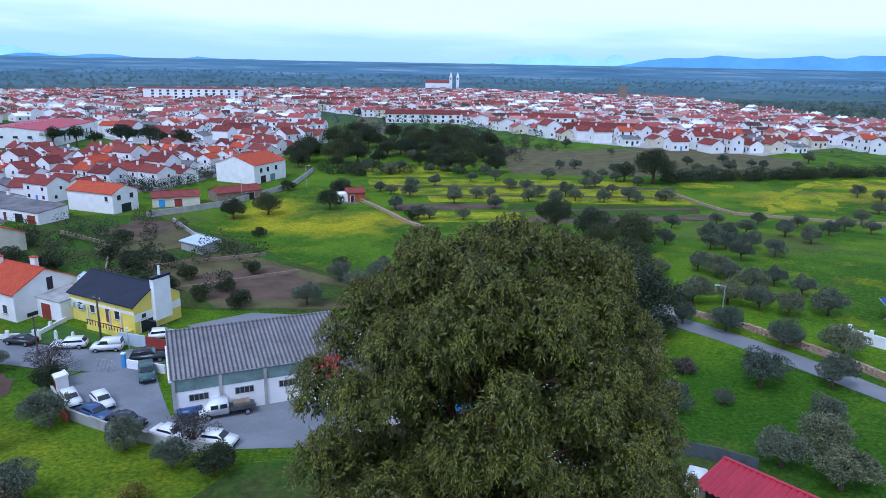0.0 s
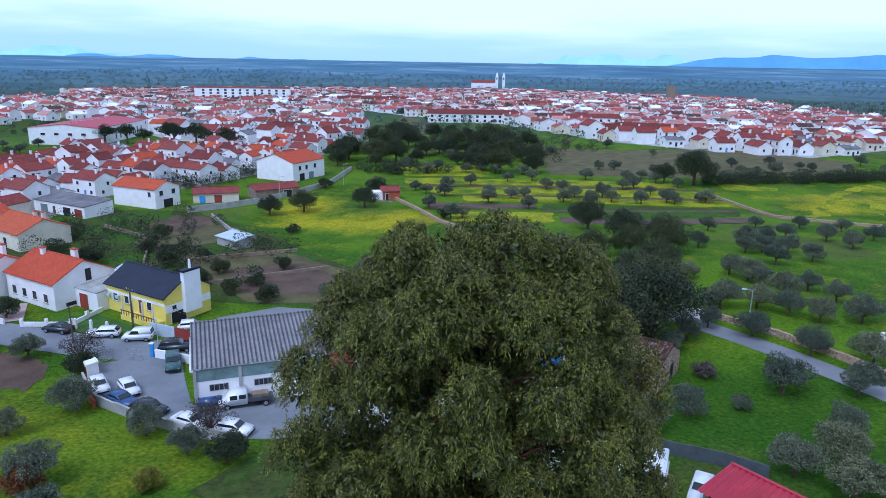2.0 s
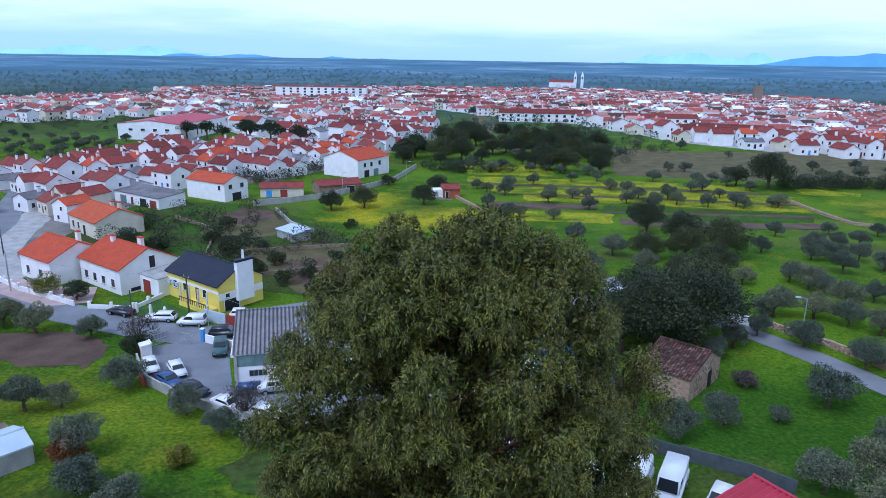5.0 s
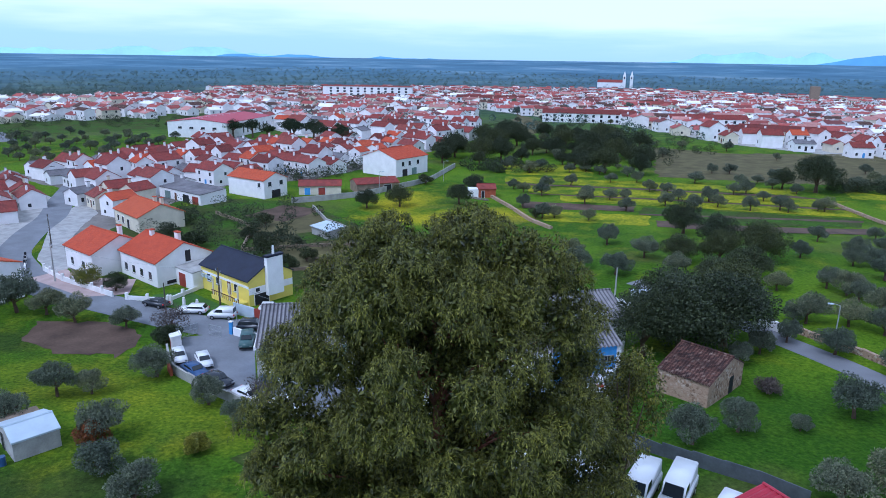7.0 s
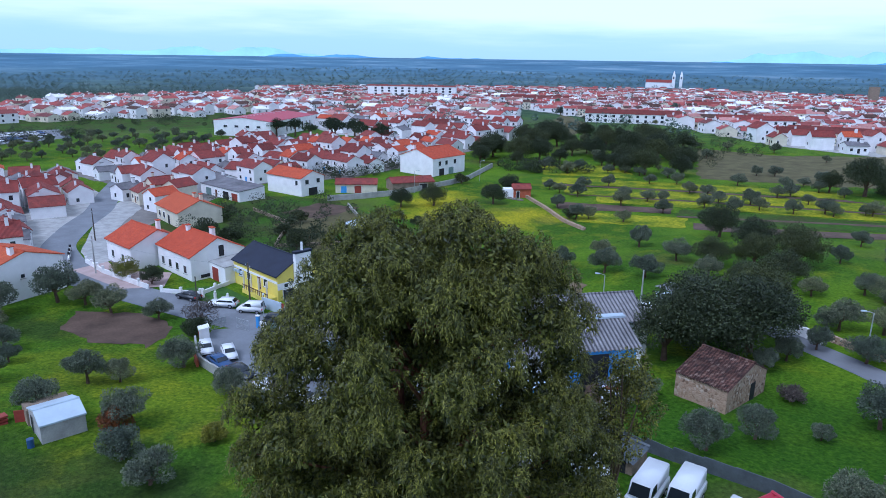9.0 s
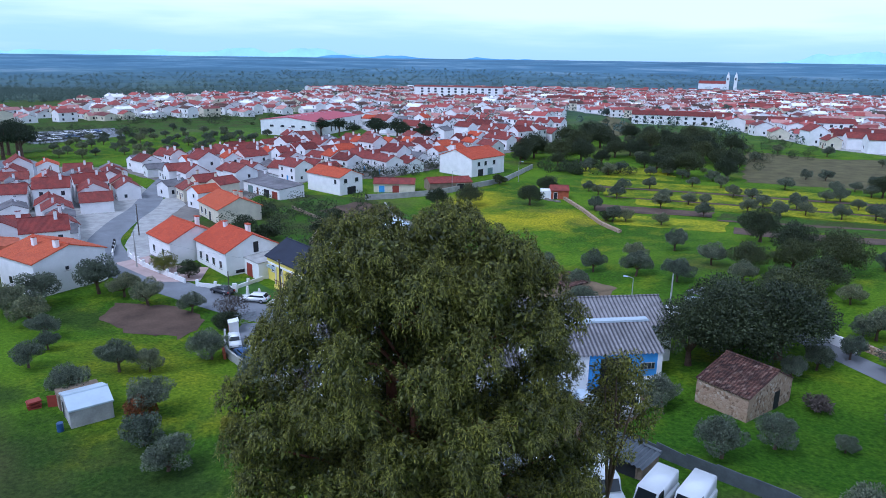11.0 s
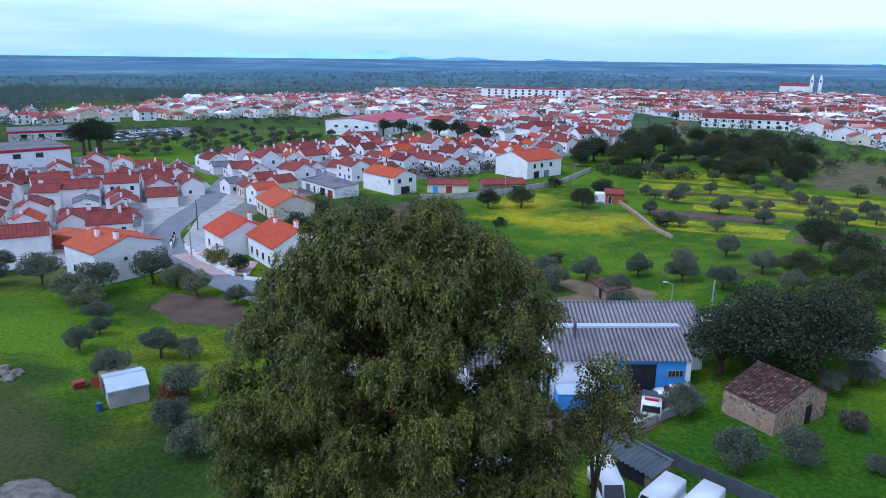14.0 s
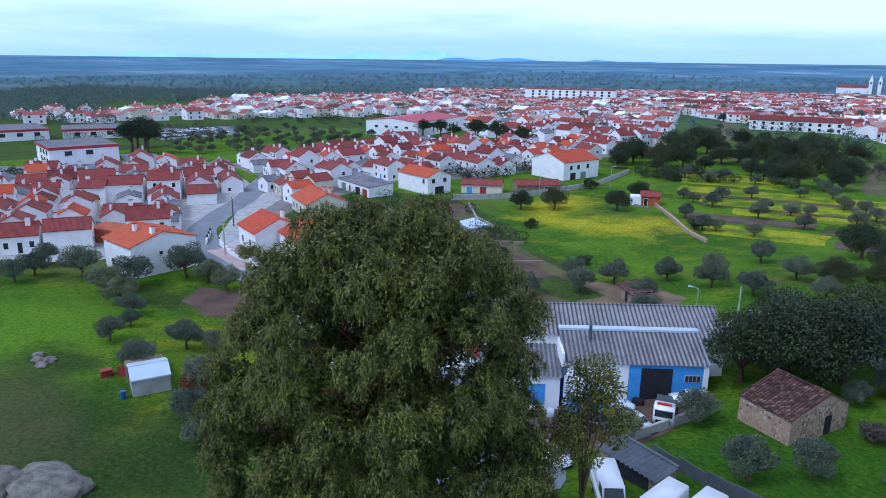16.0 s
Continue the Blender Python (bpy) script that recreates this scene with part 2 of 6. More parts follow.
PAINTG = plain("green_car_paint", (0.06, 0.12, 0.12), 0.1, 1, 6, 0.3, spec=0.5, bumps=0.0)
GLASSD = plain("car_glass", (0.02, 0.025, 0.03), 0.1, 1, 4, 0.08, spec=0.7, bumps=0.0)
CHROME = plain("wheel_metal", (0.5, 0.5, 0.52), 0.1, 2, 9, 0.35, 0.8, bumps=0.0)
REDLAMP = plain("red_lens", (0.55, 0.02, 0.015), 0.1, 2, 9, 0.3)
SOLAR = plain("solar_cells", (0.02, 0.06, 0.20), 0.15, 2, 9, 0.2, spec=0.6)
PANE = plain("window_dark_glass", (0.035, 0.04, 0.05), 0.2, 0.7, 3, 0.15, spec=0.6, bumps=0.0)
OLIVE = leafy("olive_leaves", (0.072, 0.096, 0.064), (0.260, 0.295, 0.205))
# far trees: haze put into the leaf colour, paler and bluer
FARL = leafy("hazed_foliage", (0.090, 0.145, 0.130), (0.215, 0.285, 0.235))
OAKL = leafy("oak_leaves", (0.024, 0.038, 0.016), (0.100, 0.125, 0.052))
EUCL = leafy("eucalyptus_leaves", (0.022, 0.032, 0.005), (0.190, 0.202, 0.030), 0.50, 0.04)
PINEL = leafy("pine_needles", (0.016, 0.032, 0.014), (0.055, 0.085, 0.03))
LIME = leafy("yellow_green_leaves", (0.08, 0.11, 0.012), (0.30, 0.30, 0.05))
RUSTL = leafy("rust_brown_leaves", (0.10, 0.035, 0.015), (0.26, 0.10, 0.035))
TWIG = leafy("bare_twigs", (0.06, 0.05, 0.05), (0.17, 0.14, 0.13))


# ---- ground ----
def smooth(u):
    u = np.clip(u, 0, 1)
    return u * u * (3 - 2 * u)


def ground(x, y):
    d = np.hypot(x, y)
    g = 0.6 + (3.9 + 0.8 * smooth((x - 28) / 20)) * smooth((x + 12) / 32) * (1 - smooth((y - 110) / 90))
    g = g + 2.3 * smooth((72 - y) / 25) * (1 - 0.5 * smooth(x / 20)) + 1.2 * smooth((45 - y) / 25)
    return g - 20 * smooth((d - 330) / 1300) + 55 * smooth((d - 1700) / 3000)


def mesh_object(name, verts, faces, material, parent=None, smooth_faces=False):
    me = bpy.data.meshes.new(name)
    me.from_pydata([tuple(v) for v in verts], [], [tuple(f) for f in faces])
    me.materials.append(material)
    if smooth_faces:
        me.polygons.foreach_set("use_smooth", [True] * len(me.polygons))
    ob = new(name, me)
    ob.parent = parent
    return ob


def grass_material():
    m, n, l, b = shader("meadow", 1.0, 0, 0.1)
    p = n.new("ShaderNodeNewGeometry").outputs["Position"]
    fine = noise_out(n, l, 2.2, 6, 0.7, p)
    mid = noise_out(n, l, 0.16, 5, 0.6, p)
    large = noise_out(n, l, 0.022, 4, 0.55, p)
    green = ramp(n, l, fine, [(0.30, (0.017, 0.042, 0.003)), (0.52, (0.048, 0.112, 0.005)), (0.75, (0.108, 0.198, 0.009))])
    flower = ramp(n, l, fine, [(0.32, (0.10, 0.145, 0.006)), (0.5, (0.32, 0.29, 0.006)), (0.68, (0.60, 0.50, 0.008))])
    fm = ramp(n, l, mid, [(0.50, (0, 0, 0)), (0.70, (0.35,) * 3)])
    col = blend(n, l, fm, green, flower)
    # lusher sward on the open meadows
    lush = ramp(n, l, fine, [(0.30, (0.050, 0.105, 0.004)), (0.52, (0.110, 0.200, 0.006)), (0.75, (0.190, 0.290, 0.010))])
    col = blend(n, l, ramp(n, l, noise_out(n, l, 0.035, 5, 0.6, p), [(0.44, (0, 0, 0)), (0.60, (0.85,) * 3)]), col, lush)
    # drifts of flowers, each a soft blot in the plan
    px = n.new("ShaderNodeSeparateXYZ"); l.new(p, px.inputs[0])
    wob = noise_out(n, l, 0.11, 5, 0.7, p)
    for cx, cy, rx, ry in ((-31, 161, 17, 9), (-46, 178, 9, 20), (-20, 170, 10, 9), (124, 214, 38, 8), (100, 200, 12, 10), (150, 232, 22, 7), (-33, 58, 16, 9), (-50, 62, 12, 9), (30, 66, 8, 6)):
        v = n.new("ShaderNodeVectorMath"); v.operation = "SUBTRACT"; v.inputs[1].default_value = (cx, cy, 0); l.new(p, v.inputs[0])
        w2 = n.new("ShaderNodeVectorMath"); w2.operation = "MULTIPLY"; w2.inputs[1].default_value = (1 / rx, 1 / ry, 0); l.new(v.outputs[0], w2.inputs[0])
        ll = n.new("ShaderNodeVectorMath"); ll.operation = "LENGTH"; l.new(w2.outputs[0], ll.inputs[0])
        ad = n.new("ShaderNodeMath"); ad.operation = "MULTIPLY_ADD"; ad.inputs[1].default_value = -2.2; l.new(wob, ad.inputs[0]); l.new(ll.outputs["Value"], ad.inputs[2])
        mr0 = n.new("ShaderNodeMapRange"); mr0.inputs["From Min"].default_value, mr0.inputs["From Max"].default_value = 0.1, -0.75
        mr0.inputs["To Max"].default_value = 0.9 if cy > 100 else 0.16
        l.new(ad.outputs[0], mr0.inputs[0])
        col = blend(n, l, mr0.outputs[0], col, flower)
    deep = ramp(n, l, fine, [(0.30, (0.014, 0.042, 0.003)), (0.52, (0.036, 0.098, 0.005)), (0.75, (0.080, 0.160, 0.008))])
    rough = ramp(n, l, fine, [(0.30, (0.014, 0.028, 0.006)), (0.55, (0.034, 0.062, 0.010)), (0.78, (0.075, 0.095, 0.026))])
    for cx, cy, rx, ry in ((-45, 36, 24, 11), (-32, 32, 18, 10), (-56, 46, 8, 5), (-24, 40, 10, 8), (24, 64, 18, 12), (34, 56, 16, 12), (36, 72, 12, 10), (-70, 70, 10, 6)):
        v = n.new("ShaderNodeVectorMath"); v.operation = "SUBTRACT"; v.inputs[1].default_value = (cx, cy, 0); l.new(p, v.inputs[0])
        w2 = n.new("ShaderNodeVectorMath"); w2.operation = "MULTIPLY"; w2.inputs[1].default_value = (1 / rx, 1 / ry, 0); l.new(v.outputs[0], w2.inputs[0])
        ll = n.new("ShaderNodeVectorMath"); ll.operation = "LENGTH"; l.new(w2.outputs[0], ll.inputs[0])
        ad = n.new("ShaderNodeMath"); ad.operation = "MULTIPLY_ADD"; ad.inputs[1].default_value = -2.0; l.new(wob, ad.inputs[0]); l.new(ll.outputs["Value"], ad.inputs[2])
        mr1 = n.new("ShaderNodeMapRange"); mr1.inputs["From Min"].default_value, mr1.inputs["From Max"].default_value = 0.15, -0.7
        mr1.inputs["To Max"].default_value = 0.85
        l.new(ad.outputs[0], mr1.inputs[0])
        col = blend(n, l, mr1.outputs[0], col, rough if cx < 0 else deep)
    dry = ramp(n, l, fine, [(0.3, (0.06, 0.055, 0.022)), (0.75, (0.135, 0.125, 0.05))])
    dm = ramp(n, l, large, [(0.55, (0, 0, 0)), (0.64, (0.55,) * 3)])
    col = blend(n, l, dm, col, dry)
    # far country: dark scrub and pale fields, lightened and blued for haze
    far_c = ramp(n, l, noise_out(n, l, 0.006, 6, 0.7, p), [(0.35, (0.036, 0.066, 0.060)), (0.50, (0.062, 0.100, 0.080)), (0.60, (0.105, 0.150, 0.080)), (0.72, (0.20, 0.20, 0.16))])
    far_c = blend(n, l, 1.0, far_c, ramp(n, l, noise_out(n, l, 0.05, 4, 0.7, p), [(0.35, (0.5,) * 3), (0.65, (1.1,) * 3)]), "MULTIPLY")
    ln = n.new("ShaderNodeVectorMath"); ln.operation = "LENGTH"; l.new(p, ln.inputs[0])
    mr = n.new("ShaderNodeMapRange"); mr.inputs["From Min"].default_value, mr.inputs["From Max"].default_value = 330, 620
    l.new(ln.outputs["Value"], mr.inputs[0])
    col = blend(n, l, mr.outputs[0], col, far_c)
    # haze painted into the farthest plain, bluer with distance
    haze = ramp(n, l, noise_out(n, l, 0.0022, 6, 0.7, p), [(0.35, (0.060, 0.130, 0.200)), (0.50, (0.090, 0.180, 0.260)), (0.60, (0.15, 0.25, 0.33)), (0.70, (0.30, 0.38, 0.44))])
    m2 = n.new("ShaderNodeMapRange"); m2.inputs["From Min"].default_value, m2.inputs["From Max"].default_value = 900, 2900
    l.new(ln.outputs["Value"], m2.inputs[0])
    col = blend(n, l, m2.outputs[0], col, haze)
    l.new(col, b.inputs["Base Color"])
    bump(n, l, b, fine, 0.8, 0.25)
    return m


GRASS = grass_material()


def flower_material(name, c0, c1, c2):
    m, n, l, b = shader(name, 1.0, 0, 0.1)
    f = noise_out(n, l, 1.3, 6, 0.7)
    big_ = noise_out(n, l, 0.10, 5, 0.65)
    col = ramp(n, l, f, [(0.32, c0), (0.52, c1), (0.75, c2)])
    col = blend(n, l, ramp(n, l, big_, [(0.42, (0, 0, 0)), (0.62, (0.85,) * 3)]), col, ramp(n, l, f, [(0.3, (0.022, 0.066, 0.005)), (0.75, (0.075, 0.17, 0.012))]))
    l.new(col, b.inputs["Base Color"]); bump(n, l, b, f, 0.7, 0.2)
    return m


FLOWERS = flower_material("flower_meadow", (0.10, 0.16, 0.006), (0.30, 0.30, 0.008), (0.56, 0.47, 0.010))
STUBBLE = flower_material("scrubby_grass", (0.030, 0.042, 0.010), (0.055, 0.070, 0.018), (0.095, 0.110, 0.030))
K = 300
u = np.linspace(-1, 1, K)
ax = 330 * u + 4500 * u ** 7
gx, gy = np.meshgrid(ax, ax + 40)
gz = ground(gx, gy)
gv = np.stack([gx.ravel(), gy.ravel(), gz.ravel()], 1)
idx = np.arange(K * K).reshape(K, K)
gf = np.stack([idx[:-1, :-1], idx[:-1, 1:], idx[1:, 1:], idx[1:, :-1]], -1).reshape(-1, 4)
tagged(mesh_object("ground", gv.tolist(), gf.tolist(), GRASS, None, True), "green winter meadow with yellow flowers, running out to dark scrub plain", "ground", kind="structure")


def inside(px, py, poly):
    hit = np.zeros(np.shape(px), bool)
    for (x0, y0), (x1, y1) in zip(poly, poly[1:] + poly[:1]):
        c = ((y0 > py) != (y1 > py)) & (px < (x1 - x0) * (py - y0) / (y1 - y0 + 1e-12) + x0)
        hit ^= c
    return hit


def patch(name, poly, material, label, category, lift=0.05, step=1.5, ragged=0.0, kind="structure"):
    """A draped sheet that follows the ground inside an outline."""
    bm = bmesh.new()
    pts = []
    for (x0, y0), (x1, y1) in zip(poly, poly[1:] + poly[:1]):
        k = max(1, int(math.hypot(x1 - x0, y1 - y0) / step))
        for i in range(k):
            f = i / k
            j = Vector((noise.noise((x0 + f * 9, y0, i * 0.37)), noise.noise((y0 + f * 9, x0, i * 0.41)))) * ragged
            pts.append((x0 + (x1 - x0) * f + j.x, y0 + (y1 - y0) * f + j.y))
    bm.faces.new([bm.verts.new((x, y, 0)) for x, y in pts])
    xs, ys = [p[0] for p in pts], [p[1] for p in pts]
    cellsize = max(2.0, (max(xs) - min(xs)) / 60)
    for axis, lo_, hi2 in ((0, min(xs), max(xs)), (1, min(ys), max(ys))):
        c = lo_ + cellsize
        while c < hi2:
            bmesh.ops.bisect_plane(bm, geom=bm.verts[:] + bm.edges[:] + bm.faces[:], plane_co=(c, c, 0), plane_no=(1 - axis, axis, 0))
            c += cellsize
    for v in bm.verts:
        v.co.z = float(ground(v.co.x, v.co.y)) + lift
    bmesh.ops.triangulate(bm, faces=bm.faces[:])
    me = bpy.data.meshes.new(name); bm.to_mesh(me); bm.free()
    for f in me.polygons:
        if f.normal.z < 0:
            me.flip_normals()
            break
    me.materials.append(material)
    return tagged(new(name, me), label, category, kind=kind)


def ribbon(name, line, width, material, label, category, lift=0.06, kind="structure"):
    pts = []
    for (x0, y0), (x1, y1) in zip(line, line[1:]):
        k = max(1, int(math.hypot(x1 - x0, y1 - y0) / 2))
        pts += [(x0 + (x1 - x0) * i / k, y0 + (y1 - y0) * i / k) for i in range(k)]
    pts.append(line[-1])
    P = np.array(pts)
    for _ in range(6):
        P[1:-1] = (P[:-2] + 2 * P[1:-1] + P[2:]) / 4
    T = np.gradient(P, axis=0); T /= np.linalg.norm(T, axis=1)[:, None]
    N = np.stack([-T[:, 1], T[:, 0]], 1)
    verts, faces = [], []
    cols = 5
    for i in range(len(P)):
        for c in range(cols):
            q = P[i] + N[i] * width * (0.5 - c / (cols - 1))
            verts.append((q[0], q[1], float(ground(q[0], q[1])) + lift))
    for i in range(len(P) - 1):
        for c in range(cols - 1):
            a = i * cols + c
            faces.append((a, a + 1, a + cols + 1, a + cols))
    ob = mesh_object(name, verts, faces, material)
    ob.data.flip_normals() if ob.data.polygons[0].normal.z < 0 else None
    return tagged(ob, label, category, kind=kind)


patch("yard", [(-46.5, 78.5), (-44.5, 73.0), (-40.5, 68.6), (-34.5, 65.2), (-27, 62), (-22.5, 60.8), (-12, 62), (-8, 63), (-10, 72), (-18, 74), (-30, 69), (-34, 76), (-38, 84)], ASPH, "grey asphalt yard in front of the warehouse", "yard", 0.05)
patch("yard", [(-9, 64), (-4, 60), (4, 56), (10, 63), (13.4, 71), (14, 77), (4, 73), (-8, 66.5)], SOIL, "muddy brown work yard with tyre marks", "yard", 0.06, ragged=0.5)
ribbon("road", [(-160, 190), (-134.8, 153), (-120.4, 134), (-114.6, 122), (-103.5, 105), (-84, 91), (-64, 86.5), (-50, 83.6), (-42, 82.4), (-35, 88), (-30, 94)], 6.6, ASPH, "grey asphalt village street", "road")
ribbon("road", [(15, 112), (25, 101), (31.5, 92.5), (38, 84.5), (44, 75), (49, 66), (53, 55), (60, 35)], 3.6, ROADM, "pale country lane between olive trees", "road")
patch("driveway", [(-38, 96), (-31, 92), (-12, 97), (-18, 101), (-30, 102)], ROADM, "pale gravel drive behind the warehouse", "driveway", 0.05)
patch("field", [(-102, 150), (-92, 168), (-74, 170), (-60, 160), (-45, 147), (-30, 131), (-14, 118), (-18, 103), (-40, 103), (-60, 111), (-70, 112), (-84, 118), (-100, 126), (-104, 138)], STUBBLE, "overgrown garden ground behind the houses", "field", 0.025, 2, 1.0)
patch("field", [(-73, 138), (-65, 159), (-52, 150), (-45.7, 140), (-30, 128), (-14, 116), (-14, 104), (-28, 104), (-36, 104), (-43, 111)], DRYG, "dry brownish allotment ground", "field", 0.04, ragged=0.8)
patch("field", [(-46, 121), (-33, 127), (-22, 117), (-26, 109), (-38, 108)], SOIL, "bare brown soil plot", "field", 0.06, ragged=0.8)
patch("field", [(-70.8, 77.8), (-60, 80.5), (-52, 77.5), (-50.6, 70.5), (-58, 69), (-66.8, 71)], SOIL, "bare ploughed earth beside the street", "field", 0.05, ragged=1.2)
patch("field", [(-75, 165), (-62, 163), (-66, 147), (-78, 150)], SOIL, "brown vegetable plot", "field", 0.05, ragged=0.8)

patch("lawn", [(-57.5, 96), (-46, 90.2), (-43.2, 85.8), (-58.5, 89.2), (-62, 92.6)], LAWN, "clipped green lawn before the yellow house", "lawn", 0.07)
patch("terrace", [(-88, 94), (-72, 88.5), (-66, 92), (-70, 99), (-80, 97), (-86, 100.5)], PAVE, "pinkish paved forecourt", "terrace", 0.07)
patch("field", [(-31, 393), (-41.5, 347), (-56, 388.5), (-63.5, 530.5), (-35, 443.5)], DRYG, "dull grazed pasture below the town", "field", 0.05, 2.5, 3)
patch("field", [(25.5, 338), (56.5, 324.5), (115.5, 342.5), (157, 302.5), (135, 259), (64, 248.5), (24.5, 249)], DRYG, "dull grazed pasture below the town", "field", 0.05, 2.5, 3)
patch("field", [(18.5, 193), (72.5, 194), (69, 181.5), (46, 174.5), (17.5, 182)], STUBBLE, "dull green terrace under olive trees", "field", 0.05, 2.5, 1.2)
patch("field", [(-26, 231), (22, 236), (67, 236.5), (64, 225), (21, 224), (-24, 220)], FLOWERS, "yellow flowering terrace between olive rows", "field", 0.06, 2.5, 1)
patch("field", [(-17, 215.5), (20.5, 219.5), (75.5, 220), (71.5, 208), (19.5, 206.5), (-14.5, 204)], FLOWERS, "yellow flowering terrace between olive rows", "field", 0.06, 2.5, 1)
patch("field", [(-4.5, 202.5), (19.5, 204), (76, 205), (74.5, 196), (18.5, 195), (-3.5, 194)], FLOWERS, "yellow flowering terrace between olive rows", "field", 0.06, 2.5, 1)
patch("field", [(-7, 179), (20, 179), (18.5, 163), (-5.5, 167)], FLOWERS, "yellow flowering terrace between olive rows", "field", 0.06, 2.5, 1)
patch("field", [(-31.5, 259), (-6, 265.5), (3, 249), (2.5, 239), (-26.5, 236)], FLOWERS, "yellow flowering terrace between olive rows", "field", 0.06, 2.5, 1)
patch("field", [(-15, 190.5), (16.5, 192), (16, 184), (-13, 181.5)], SOIL, "bare brown bank between the terraces", "field", 0.09, 2.5, 0.8)
patch("field", [(-24, 219), (21, 222.5), (64, 224), (72, 220.5), (21, 220), (-22.5, 216)], SOIL, "bare brown bank between the terraces", "field", 0.09, 2.5, 0.8)
patch("field", [(-14.5, 203), (19.5, 206), (71.5, 207), (76, 205.5), (19.5, 204), (-13.5, 202)], SOIL, "bare brown bank between the terraces", "field", 0.09, 2.5, 0.8)
patch("field", [(21, 172.5), (45.5, 172.5), (71.5, 180), (68, 171), (43, 163.5), (21, 163)], SOIL, "bare brown bank between the terraces", "field", 0.09, 2.5, 0.8)
patch("field", [(17.5, 182), (72.5, 191.5), (71.5, 188.5), (17, 179.5)], SOIL, "bare brown bank between the terraces", "field", 0.09, 2.5, 0.8)
patch("field", [(86.5, 184.5), (92, 185.5), (112.5, 219.5), (126.5, 233.5), (155, 240), (162, 251.5), (129.5, 243), (113.5, 226), (98.5, 201.5)], FLOWERS, "drift of yellow flowers across the meadow", "field", 0.06, 2.5, 2)
patch("field", [(81.5, 238), (98, 231), (96, 226), (79, 224.5)], FLOWERS, "drift of yellow flowers across the meadow", "field", 0.06, 2.5, 2)
patch("field", [(120, 217.5), (124.5, 213), (110, 190), (110, 198.5)], FLOWERS, "drift of yellow flowers across the meadow", "field", 0.06, 2.5, 2)


# darker grass colour laid in where the tree's shade falls
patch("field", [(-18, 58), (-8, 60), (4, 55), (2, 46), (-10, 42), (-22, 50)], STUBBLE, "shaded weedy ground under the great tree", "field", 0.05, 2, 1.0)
patch("court", [(-196, 104), (-246, 122), (-226, 136), (-214, 162), (-232, 172), (-224, 182), (-196, 170), (-188, 152), (-196, 136), (-199, 120)], ASPH, "grey paved court before the school", "court", 0.05, 3)
patch("driveway", [(-2, 60), (5, 57.5), (6.5, 51), (2, 44), (-4, 48)], ASPH, "dark wet track beside the tin shed", "track", 0.07, 1.5, 0.6)
patch("pavement", [(-100, 76), (-116, 66), (-154, 74), (-197, 104), (-198, 136), (-188, 154), (-166, 170), (-139, 154), (-122, 131), (-105, 104), (-98, 96)], GREYWALL, "worn grey ground between the village houses", "pavement", 0.03, 3, 0.5)
patch("pavement", [(-86, 97), (-96, 104), (-112, 124), (-124, 144), (-127, 152), (-114, 142), (-107, 128), (-98, 113), (-86, 102)], GREYWALL, "paved verge along the village street", "pavement", 0.05, 2, 0.3)
patch("pavement", [(-82, 98), (-100, 112), (-112, 132), (-122, 150), (-106, 152), (-99, 127), (-84, 114)], PATHY, "trodden yards beside the village street", "yard", 0.035, 2, 0.5)
patch("pavement", [(-146, 158), (-180, 180), (-204, 172), (-190, 152), (-166, 164)], PATHY, "dusty yards behind the village houses", "yard", 0.035, 2, 0.5)
patch("pavement", [(-106, 116), (-112, 134), (-126, 152), (-146, 166), (-180, 178), (-170, 196), (-162, 238), (-170, 270), (-124, 286), (-92, 300), (-66, 372), (-60, 330), (-72, 250), (-84, 205), (-104, 186), (-104, 150)], PATHY, "yards and gardens between the village houses", "yard", 0.03, 3, 1.5)
patch("pavement", [(-95, 381), (-119, 600), (-60, 520), (15, 454), (63, 364), (115, 324), (141, 312), (201, 357), (209, 328), (314, 497), (306, 620), (330, 760), (120, 800), (-150, 760)], GREYWALL, "grey streets between the town houses", "pavement", 0.05, 8)
patch("pavement", [(-119, 601), (-68, 372), (-100, 306), (-150, 322), (-250, 425), (-330, 504), (-475, 388), (-512, 534), (-420, 760), (-200, 720)], GREYWALL, "grey streets between the town houses", "pavement", 0.05, 8)
patch("field", [(-58, 137), (-50, 146), (-44, 138), (-52, 130)], STUBBLE, "green vegetable strips in the allotment", "field", 0.07, 2, 0.8)
patch("field", [(-62, 116), (-52, 108), (-46, 113), (-56, 124)], STUBBLE, "overgrown green strip in the allotment", "field", 0.07, 2, 0.8)
patch("field", [(-24, 110), (-14, 106), (-10, 112), (-22, 118)], STUBBLE, "overgrown green strip in the allotment", "field", 0.07, 2, 0.8)
patch("scrub", [(-238, 200), (-256, 222), (-266, 256), (-256, 292), (-196, 352), (-300, 470), (-540, 520), (-700, 420), (-620, 230), (-420, 130), (-300, 118), (-252, 130), (-246, 168)], STUBBLE, "dark scrub and rough pasture beyond the school", "scrub", 0.05, 8, 4.0)
patch("field", [(-16, 118), (-6, 121), (3, 113), (2, 105), (-12, 103)], DRYPLOT, "dry brown plot behind the workshop", "field", 0.06, 2, 1.0)


# ---- plants ----
def unit(v):
    return v / (np.linalg.norm(v, axis=-1, keepdims=True) + 1e-9)


